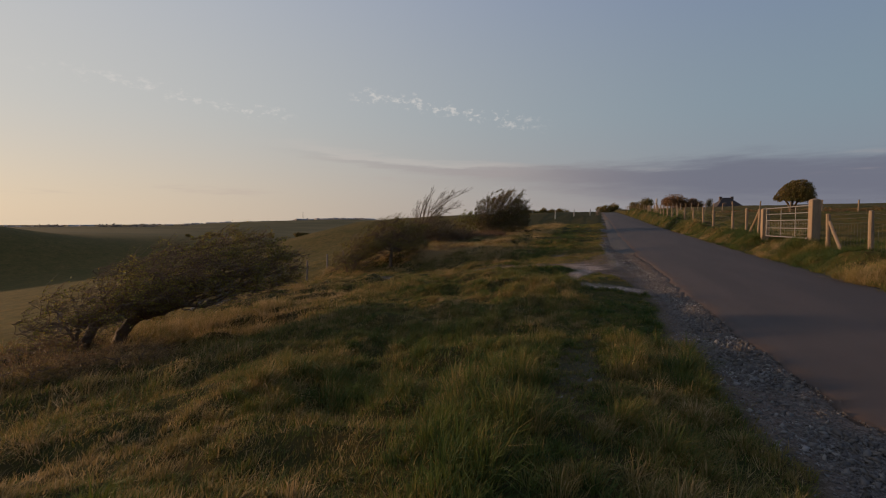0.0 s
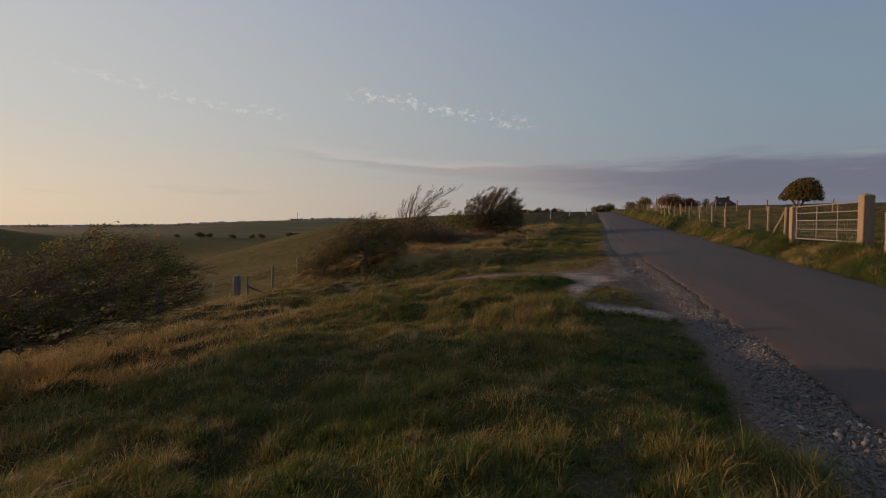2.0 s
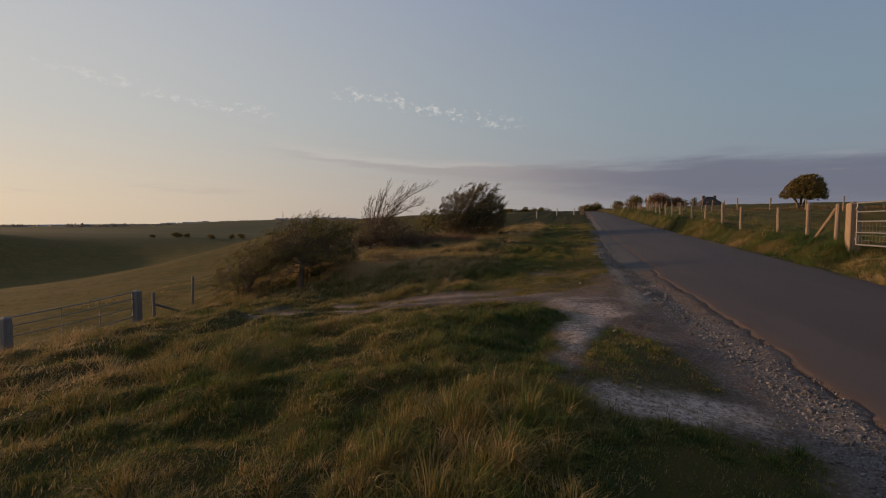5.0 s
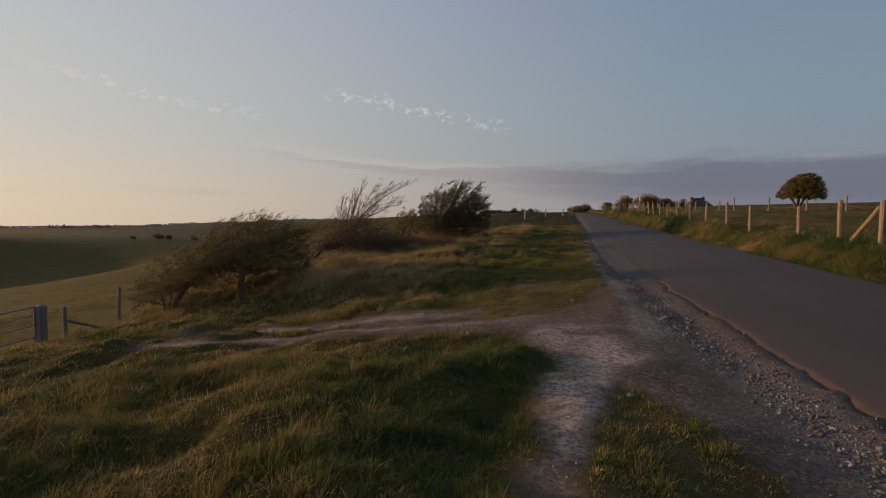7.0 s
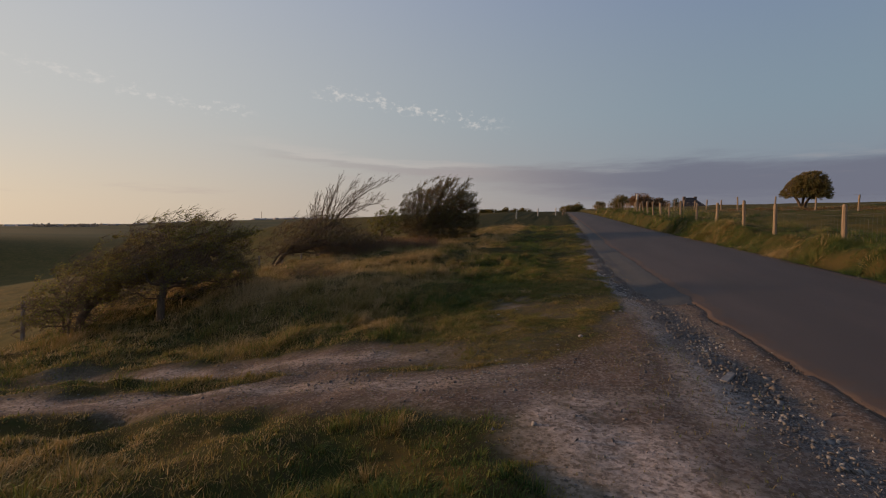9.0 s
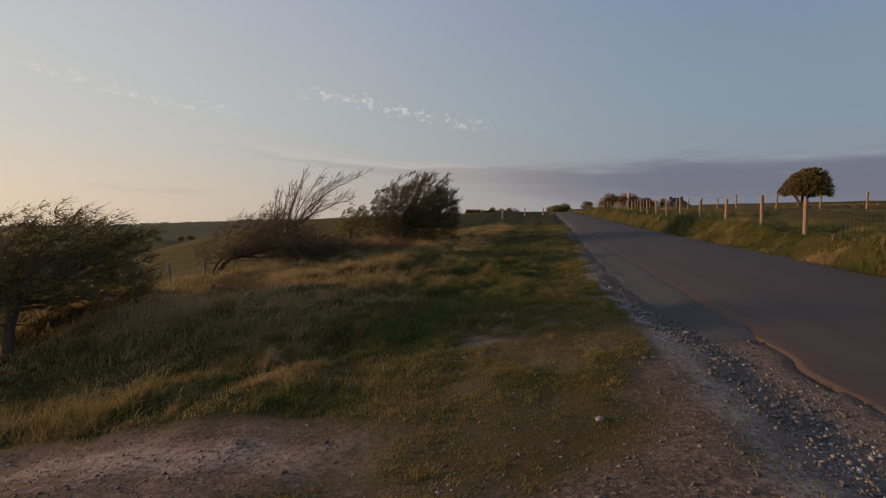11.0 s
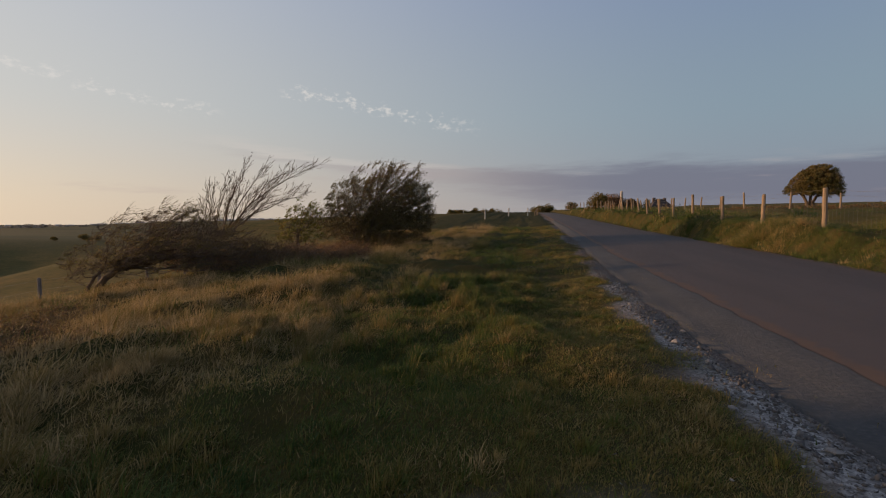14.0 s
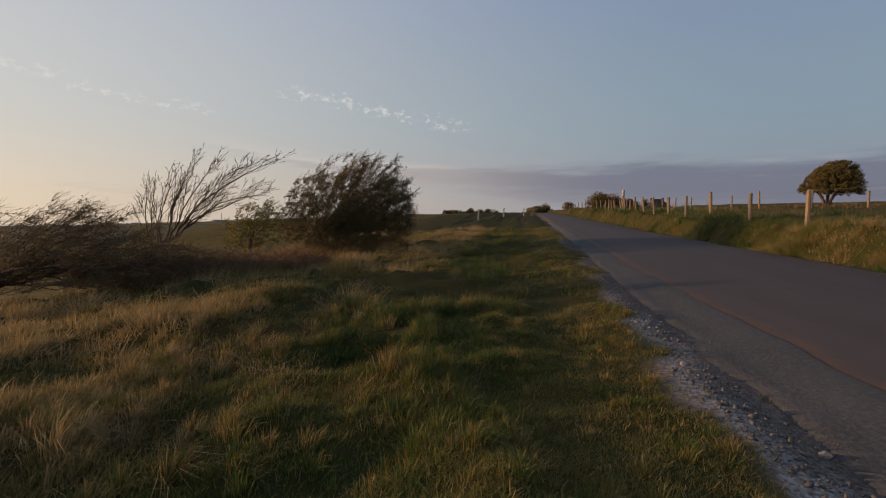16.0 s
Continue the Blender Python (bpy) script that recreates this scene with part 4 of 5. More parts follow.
def far_tree(name, at, w, h, label, seed, mat=None, lift=0.0, category="tree", group="", n=4200, leaf=0.32):
    """A tree some way off: trunk with limbs and a crown of many small clumps."""
    rng = np.random.default_rng(seed)
    thing = empty(name, (at[0], at[1], H(*at) + lift), label, category, group)
    lobes = [(rng.uniform(-0.28, 0.30) * w + 0.06 * w, rng.uniform(-0.22, 0.22) * w, rng.uniform(0.20, 0.72) * h, rng.uniform(0.22, 0.34)) for _ in range(9)]
    q = []
    for x, y, z, r in lobes:
        d = rng.normal(0, 1, (n // 9, 3))
        d /= np.linalg.norm(d, axis=1)[:, None]
        q.append(np.array([x, y, z]) + d * np.array([r * w, r * w, r * h * 0.95]) * rng.uniform(0.55, 1.08, (n // 9, 1)))
    q = np.concatenate(q)
    q = q[q[:, 2] > 0.03 * h]
    v, t = leaf_quads(q, rng, leaf * w / 6.0)
    part("crown", tri_mesh("crown", v, t, mat or M_LEAF_DARK), thing)
    a = np.array([(0, 0, -0.3)] + [(0, 0, 0.25 * h)] * len(lobes))
    b = np.array([(0, 0, 0.25 * h)] + [(x, y, z) for x, y, z, _ in lobes])
    v, t = tubes(a, b, np.array([0.05 * h] + [0.03 * h] * len(lobes)), np.array([0.035 * h] + [0.008 * h] * len(lobes)), 6)
    part("trunk", tri_mesh("trunk", v, t, M_BARK), thing)
    return thing


far_tree("roadside_tree", (7.2, 88.0), 2.8, 2.5, "windswept hawthorn beside the lane fence", 31, M_LEAF_DARK)
for k, (x, y, w, h) in enumerate(((26.2, 200, 7.4, 5.5), (30.6, 203, 7.2, 5.2), (34.8, 205, 6.3, 4.4))):
    far_tree("copse_tree", (x, y), w, h, "dark reddish copse tree near the house", 35 + k, M_LEAF_RUST, group="copse by the house")
far_tree("copse_tree", (40.0, 206.0), 2.7, 4.5, "small upright tree near the house", 39, M_LEAF_DARK, group="copse by the house")
for k, (x, y, w, h) in enumerate(((3.0, 248, 7.0, 5.2), (8.0, 252, 7.0, 5.6), (12.8, 190, 4.0, 3.0))):
    far_tree("lane_tree", (x, y), w, h, "low windswept tree near the brow of the lane", 42 + k, M_LEAF_DARK, group="trees near the brow")
for k in range(11):
    a = radians(-8.3 + k * 0.5)
    d = 214 + 5 * math.sin(k * 2.1)
    far_tree("hedge_tree", (d * math.sin(a), d * math.cos(a)), 3.4 + 0.9 * math.sin(k * 1.7), 2.3 + 0.5 * math.sin(k * 2.9), "low tree in a hedgerow on the skyline", 50 + k, M_LEAF_DARK, group="skyline hedgerow", n=1400, leaf=0.5)
for k, (ang, d, w, h) in enumerate(((-44.5, 255, 4, 2.6), (-42.5, 262, 6.5, 3.4), (-41.6, 262, 5, 3.0), (-39.4, 260, 5, 2.6), (-37.5, 258, 4, 3.4), (-36.5, 258, 4.5, 3.4), (-33.5, 262, 7, 3.6), (-32.7, 262, 6, 3.2), (-30.8, 265, 5, 3.4), (-29.8, 270, 5, 3.0))):
    far_tree("field_hawthorn", (d * math.sin(radians(ang)), d * math.cos(radians(ang))), 0.75 * w, 0.8 * h, "windswept hawthorn in a distant field boundary", 70 + k, M_LEAF_DARK, group="field boundary trees", n=1400, leaf=0.5)


# ---- house beyond the pasture ----
def prism(name, w, d, h, mat):
    """A hipped roof over a w by d plan."""
    i = min(w, d) * 0.55
    v = [(-w / 2, -d / 2, 0), (w / 2, -d / 2, 0), (w / 2, d / 2, 0), (-w / 2, d / 2, 0), (-w / 2 + i, 0, h), (w / 2 - i, 0, h)]
    return mesh(name, v, [(0, 1, 5, 4), (1, 2, 5), (2, 3, 4, 5), (3, 0, 4), (3, 2, 1, 0)], mat)


def house(at, turn):
    h = empty("house", at, "brick house with hipped tiled roof and two chimneys", "house", turn=turn)
    part("wall", box_mesh("wall", 11.0, 7.6, 2.4, M_BRICK, 0.04), h)
    roof = part("roof", prism("roof", 12.4, 8.6, 4.4, M_TILE), h, "dark hipped tiled roof", pose(0, 0, 2.4))
    for x in (-2.6, 2.6):
        part("chimney", box_mesh("chimney", 1.2, 0.9, 2.9, M_BRICK, 0.03), roof, "", pose(x, 0.3, 2.0))
    for x in (-2.0, 1.6):
        part("dormer", box_mesh("dormer", 1.5, 1.6, 1.3, M_BRICK, 0.03, top=0.4), roof, "small brick dormer", pose(x, -2.6, 0.4))
    me = box_mesh("window", 1.3, 0.12, 1.3, M_GLASS, 0.01)
    for x in (-3.0, 0.0, 3.0):
        for z in (0.9,):
            part("window", me, h, "", pose(x, -3.8, z))


house((60.2, 270.0, H(60.2, 270.0)), 12.0)


# ---- fences and gates ----
STAKE = [post_mesh("post", 0.062, 1.12, M_WOOD, 9, k) for k in range(4)]
GREY_STAKE = [post_mesh("post", 0.058, 1.2, M_GREYWOOD, 9, 10 + k) for k in range(3)]


def fence(label, places, meshes, seed, wires, mesh_wire=0.0, lean=2.0, group="", top=1.12, leaning=None):
    """Stakes with strained wire; netting below when mesh_wire gives its height."""
    rng = random.Random(seed)
    x0, y0 = places[0]
    z0 = H(x0, y0)
    f = empty("wire_fence", (x0, y0, z0), label, "fence", group)
    tops = []
    for k, (x, y) in enumerate(places):
        z = H(x, y)
        tilt = leaning(y) if leaning else 0.0
        part("post", rng.choice(meshes), f, "", pose(x - x0, y - y0, z - z0 - 0.03, rng.uniform(-lean, lean) + tilt, rng.uniform(-lean, lean), rng.uniform(0, 360)))
        tops.append((x - x0, y - y0, z - z0))
    for h in wires:
        pts = []
        for a, b in zip(tops[:-1], tops[1:]):
            for s in (0.0, 0.5):
                pts.append((a[0] + (b[0] - a[0]) * s, a[1] + (b[1] - a[1]) * s, a[2] + (b[2] - a[2]) * s + h - (0.012 if s else 0)))
        pts.append((tops[-1][0], tops[-1][1], tops[-1][2] + h))
        part("wire", bar_mesh("wire", pts, 0.0022, M_WIRE, 3), f)
    if mesh_wire:
        p0, p1 = [], []
        for a, b in zip(tops[:-1], tops[1:]):
            a, b = np.array(a), np.array(b)
            n = max(2, int(np.linalg.norm(b - a) / 0.17))
            for s in np.linspace(0, 1, n, endpoint=False):
                q = a + (b - a) * s
                p0.append(q + (0, 0, 0.04)), p1.append(q + (0, 0, mesh_wire))
        n = len(p0)
        v, t = tubes(p0, p1, np.full(n, 0.0017), np.full(n, 0.0017), 3)
        net = part("netting", tri_mesh("netting", v, t, M_WIRE), f)
        net["kind"] = "stuff"
    return f


def field_gate(at, turn, length, label, bars, mesh_rows, sag=0.0):
    """A tubular steel field gate: frame, rails, uprights and stock netting. It runs along its own x."""
    g = empty("field_gate", at, label, "gate", turn=turn)
    top, low = bars[-1], bars[0]
    for k, z in enumerate(bars):
        part("rail", bar_mesh("rail", [(0, 0, z), (length / 2, 0, z - sag * 0.3), (length, 0, z - sag)], 0.021 if k in (0, len(bars) - 1) else 0.016, M_STEEL, 8), g)
    for s in (0.0, 0.36, 0.68, 1.0):
        part("upright", bar_mesh("upright", [(length * s, 0.012, low - sag * s), (length * s, 0.012, top - sag * s)], 0.02 if s in (0.0, 1.0) else 0.014, M_STEEL, 8), g)
    if mesh_rows:
        for z in np.linspace(low, bars[-3], mesh_rows):
            part("netting_wire", bar_mesh("netting_wire", [(0, -0.012, z), (length, -0.012, z - sag)], 0.003, M_STEEL, 4), g)
        for x in np.arange(0.15, length, 0.15):
            part("netting_wire", bar_mesh("netting_wire", [(x, -0.015, low), (x, -0.015, bars[-3])], 0.0025, M_STEEL, 4), g)
    for z in (low + 0.15, top - 0.15):
        part("hinge", box_mesh("hinge", 0.12, 0.05, 0.06, M_STEEL, 0.006), g, "", pose(-0.03, 0, z - 0.03))
    part("latch", box_mesh("latch", 0.14, 0.04, 0.05, M_STEEL, 0.006), g, "", pose(length + 0.02, 0, 0.75))
    return g


def strut(name, a, b, r, mat, label, category="fence brace"):
    """A leaning brace from a to b."""
    a, b = Vector(a), Vector(b)
    me = post_mesh(name, r, (b - a).length, mat, 8, 4)
    ob = new(name, me)
    ob.matrix_basis = Matrix.Translation(a) @ (b - a).to_track_quat("Z", "Y").to_matrix().to_4x4()
    return tagged(ob, label, category)


def gate_post(at, sx, h, mat, label, turn=0.0, group=""):
    ob = new("gate_post", box_mesh("gate_post", sx, sx, h + 0.3, mat, 0.015, top=0.07, seed=int(at[1] * 10)))
    ob.matrix_basis = pose(at[0], at[1], H(*at) - 0.3, 0, 0, turn)
    return tagged(ob, label, "gate post", group)


# pasture gate across the lane
GP1, GP2 = (6.95, 19.4), (6.80, 23.9)
gate_post(GP1, 0.27, 1.42, M_WOOD, "stout square wooden gate post with pointed top", 3, "pasture gate posts")
gate_post(GP2, 0.27, 1.32, M_WOOD, "stout square wooden gate post with pointed top", 0, "pasture gate posts")
gz = (H(*GP1) + H(*GP2)) / 2 + 0.05
field_gate((GP2[0], GP2[1] - 0.16, gz), math.degrees(math.atan2(GP1[1] - GP2[1], GP1[0] - GP2[0])), 4.15, "galvanised tubular field gate with netting, shut", (0.12, 0.45, 0.75, 1.0, 1.24), 6)
fence("pasture fence of pale round stakes, wire and netting", [(6.85, y) for y in (24.9, 26.8, 29.3, 33.72, 36.8, 40.45, 44.05, 47.8, 51.15, 54.1)], STAKE, 1, (0.78, 0.92, 1.04), 0.75, 1.2)
fence("pasture fence of pale round stakes, wire and netting", [(6.9, y) for y in (18.2, 15.7, 12.9, 10.0, 7.0, 3.6, 0.0, -4.0)], STAKE, 2, (0.78, 0.92, 1.04), 0.75, 1.2)
fence("older pasture fence of leaning stakes up the lane", [(6.85 + 0.012 * (y - 54), y) for y in (54.1, 57.4, 60.2, 62.6, 65.0, 67.0, 69.2, 71.4, 73.4, 75.6, 78, 81, 84.5, 88, 92, 96, 101, 106, 112, 118, 125, 132, 140, 148)], STAKE, 3, (0.8, 1.05), 0.0, 5.0, leaning=lambda y: -14.0 if 60 < y < 74 else 0.0)
strut("fence_brace", (6.9, 17.2, H(6.9, 17.2)), (6.9, 18.15, H(6.9, 18.2) + 0.85), 0.05, M_WOOD, "split wooden brace leaning on a fence stake")
strut("fence_brace", (6.85, 26.3, H(6.85, 26.3)), (6.85, 24.98, H(6.85, 24.9) + 0.95), 0.05, M_WOOD, "round wooden brace leaning on a fence stake")
# fence further across the pasture, on its crest
fence("far pasture fence on the crest", [(16.0 + 2.2 * k + 0.2 * math.sin(k * 3), 58.0 - 1.35 * k) for k in range(14)], STAKE, 5, (0.5, 0.85, 1.1), 0.0, 4.0)
fence("far pasture fence running away over the crest", [(14.0 - 0.1 * k, 60.0 + 4.2 * k) for k in range(14)], STAKE, 6, (0.5, 0.85, 1.1), 0.0, 6.0)
# sheep field fence and gate below the track
SG1, SG2 = (-15.9, 17.85), (-15.9, 22.12)
gate_post(SG1, 0.24, 1.2, M_GREYWOOD, "weathered grey wooden gate post", 0, "sheep field gate posts")
gate_post(SG2, 0.26, 1.2, M_GREYWOOD, "weathered grey wooden gate post", 4, "sheep field gate posts")
field_gate((SG1[0], SG1[1] + 0.14, H(*SG1) + 0.1), 90.0, 3.98, "grey tubular field gate into the sheep field, shut", (0.2, 0.55, 0.85, 1.1), 0, -(H(*SG2) - H(*SG1)))
fence("sheep field fence of grey round stakes and wire", [(-15.95, y) for y in (22.95, 24.85, 27.15, 29.1, 31.0, 32.9, 34.5, 36.6, 38.8, 41.0, 43.5, 46.0, 49.0, 52.0)], GREY_STAKE, 7, (0.5, 0.8, 1.1), 0.0, 2.5)
fence("sheep field fence of grey round stakes and wire", [(-15.95, y) for y in (17.2, 14.2, 11.05, 8.2, 5.0, 1.5)], GREY_STAKE, 8, (0.5, 0.8, 1.1), 0.0, 2.5)
strut("fence_brace", (-15.95, 24.1, H(-15.95, 24.1)), (-15.95, 23.0, H(-15.95, 22.95) + 0.7), 0.05, M_GREYWOOD, "dark wooden brace leaning on a fence stake")
strut("fence_brace", (-15.95, 15.9, H(-15.95, 15.9)), (-15.95, 17.15, H(-15.95, 17.2) + 0.7), 0.05, M_GREYWOOD, "dark wooden brace leaning on a fence stake")


# ---- marker posts and barrier near the brow ----
def marker(at, h, label):
    ob = new("marker_post", box_mesh("marker_post", 0.16, 0.16, h + 0.2, M_WHITE, 0.012, top=0.04))
    ob.matrix_basis = pose(at[0], at[1], H(*at) - 0.2, 0, 2, 10)
    tagged(ob, label, "post", "white marker posts")


for x, y in ((-4.0, 96.0), (-1.2, 105.0), (-6.5, 84.0)):
    marker((x, y), 1.25, "weathered white wooden marker post in the grass")
bz = H(0.6, 112.0)
barrier = empty("wooden_barrier", (0.6, 112.0, bz), "low sloping wooden rail barrier at the verge", "barrier")
for k, (x, y, h) in enumerate(((0.0, 0.0, 1.3), (-0.3, -3.0, 1.1), (-0.6, -6.0, 0.7))):
    part("post", STAKE[k], barrier, "", pose(x, y, H(0.6 + x, 112 + y) - bz + h - 1.12))
part("rail", bar_mesh("rail", [(0, 0, 1.15), (-0.6, -6.0, H(0, 106) - bz + 0.6)], 0.06, M_WOOD, 6), barrier)
pole = empty("pole", (7.6, 71.0, H(7.6, 71.0)), "tall timber pole with a pale cap by the fence", "pole")
part("shaft", post_mesh("shaft", 0.10, 1.7, M_WOOD, 9, 3), pole)
part("cap", post_mesh("cap", 0.12, 0.3, M_WHITE, 9, 5), pole, "pale cap", pose(0, 0, 1.65))


# ---- town and mast on the far hills ----
def town(name, a0, a1, d0, d1, n, seed, label):
    rng = np.random.default_rng(seed)
    V, F = [], []
    for _ in range(n):
        a, d = radians(rng.uniform(a0, a1)), rng.uniform(d0, d1)
        x, y = d * math.sin(a), d * math.cos(a)
        z, w, h, q = H(x, y), rng.uniform(4, 9), rng.uniform(1.5, 3.5), rng.uniform(0, 3.1)
        c, s, k = math.cos(q), math.sin(q), len(V)
        for zz in (-2, h):
            for ux, uy in ((-1, -0.5), (1, -0.5), (1, 0.5), (-1, 0.5)):
                V.append((x + w * (c * ux - s * uy), y + w * (s * ux + c * uy), z + zz))
        for ux in (-1, 1):
            V.append((x + w * c * ux, y + w * s * ux, z + h + 1.5))
        F += [(k, k + 1, k + 5, k + 4), (k + 1, k + 2, k + 6, k + 5), (k + 2, k + 3, k + 7, k + 6), (k + 3, k, k + 4, k + 7), (k + 4, k + 5, k + 9, k + 8), (k + 6, k + 7, k + 8, k + 9), (k + 5, k + 6, k + 9), (k + 7, k + 4, k + 8)]
    tagged(new(name, mesh(name, V, F, M_TOWN)), label, "houses", kind="stuff")


town("distant_town", -34, -25, 1350, 1700, 90, 1, "pale houses scattered on the far ridge")
town("distant_town", -64, -40, 1500, 2300, 70, 2, "hazy houses of a far town in the valley")


def woods(name, a0, a1, d0, d1, n, seed, label, w=(8, 22), h=(4, 8)):
    rng = np.random.default_rng(seed)
    q = []
    for _ in range(n):
        a, d = radians(rng.uniform(a0, a1)), rng.uniform(d0, d1)
        x, y = d * math.sin(a), d * math.cos(a)
        ww, hh = rng.uniform(*w), rng.uniform(*h)
        m = 60
        g = rng.normal(0, 0.5, (m, 3)) * np.array([ww, ww, hh * 0.5])
        q.append(g + np.array([x, y, H(x, y) + hh * 0.5]))
    # these far leaves carry haze in their grey colour
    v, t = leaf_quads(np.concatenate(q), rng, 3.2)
    tagged(new(name, tri_mesh(name, v, t, M_HAZYLEAF)), label, "woods", kind="stuff")


woods("distant_woods", -66, -24, 1300, 2200, 26, 5, "hedges and woods among far fields, haze put into their grey", (12, 30), (0.8, 1.8))
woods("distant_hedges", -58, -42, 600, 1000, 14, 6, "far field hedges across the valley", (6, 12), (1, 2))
ma = radians(-33.0)
mx, my = 1600 * math.sin(ma), 1600 * math.cos(ma)
mast = new("radio_mast", bar_mesh("radio_mast", [(0, 0, -2), (0, 0, 26)], 0.7, M_WIRE, 5))
mast.matrix_basis = pose(mx, my, H(mx, my))
tagged(mast, "thin radio mast on the far ridge", "mast")


# ---- grass, stones ----
def blades(name, x, y, h, width, lean, tone, seed, label, simple=False, ways=None):
    """Grass blades of two bent segments, each with its own tone."""
    rng = np.random.default_rng(seed)
    n = len(x)
    z = height(x, y) - 0.01
    la = np.minimum(lean * rng.uniform(0.3, 1.5, n), 0.6 + 9.0 * h)
    d = ways
    f = rng.uniform(0, 2 * math.pi, n)
    s = np.stack([np.cos(f), np.sin(f)], 1) * (width * rng.uniform(0.6, 1.3, n))[:, None] / 2
    b = np.stack([x, y], 1)
    m, t = b + d * (h * la * 0.32)[:, None], b + d * (h * la)[:, None]
    zm, zt = z + h * 0.58, z + h * np.sqrt(np.maximum(0.12, 1 - 0.5 * la * la))
    tone = np.clip(tone + rng.normal(0, 0.07, n), 0, 1)
    if simple:
        V = np.stack([np.column_stack([b - s, z]), np.column_stack([b + s, z]), np.column_stack([t, zt])], 1).reshape(-1, 3)
        me = tri_mesh(name, V, np.arange(3 * n).reshape(-1, 3), M_GRASS, {"tone": np.repeat(tone, 3)})
        return tagged(new(name, me), label, "grass", kind="stuff")
    V = np.stack([np.column_stack([b - s, z]), np.column_stack([b + s, z]), np.column_stack([m + s * 0.8, zm]), np.column_stack([m - s * 0.8, zm]), np.column_stack([t, zt])], 1).reshape(-1, 3)
    k = np.arange(n)[:, None] * 5
    T = np.concatenate([k + np.array([[0, 1, 2]]), k + np.array([[0, 2, 3]]), k + np.array([[3, 2, 4]])])
    me = tri_mesh(name, V, T, M_GRASS, {"tone": np.repeat(tone, 5)})
    return tagged(new(name, me), label, "grass", kind="stuff")


def dryness(x, y):
    """0 in lush green hollows, 1 where the grass is straw."""
    t = 0.42 * vnoise(x, y, 3.4, 21) + 0.30 * vnoise(x, y, 1.1, 22) + 0.16 * vnoise(x, y, 0.35, 23)
    crest = sstep(x, -2.7, -4.4) * sstep(y, 23.5, 26.5) * 0.30
    trodden = 0.16 * sstep(np.abs(x + 0.2), 0.75, 0.2) * sstep(y, 20.0, 24.0)
    trodden = trodden - 0.05 * sstep(y, 21.0, 25.0) * (x > -3.0) + 0.04 * sstep(x, 0.2, 0.5) * (x < 2) * sstep(y, 8.0, 6.5)
    slope = 0.04 * sstep(x, -4.5, -9.0)
    green = 0.10 * sstep(x, -3.6, -2.6) * sstep(x, -0.6, -1.2) * sstep(y, 22.0, 25.0)
    bank = np.where(x > ROAD_R - 0.5, 0.55 * (vnoise(x, y, 2.6, 52) - 0.5) + 0.35 * (vnoise(x, y, 0.8, 53) - 0.5), 0.0)
    brown = 0.14 * sstep(x, -1.8, -3.5) * sstep(y, 21.0, 17.0) + 0.15 * sstep(x, -2.6, -4.5) * sstep(y, 19.0, 21.0) * sstep(y, 27.0, 24.5)
    return np.clip(t * 0.82 - 0.02 - green + crest + brown + trodden + slope + bank, 0, 1)


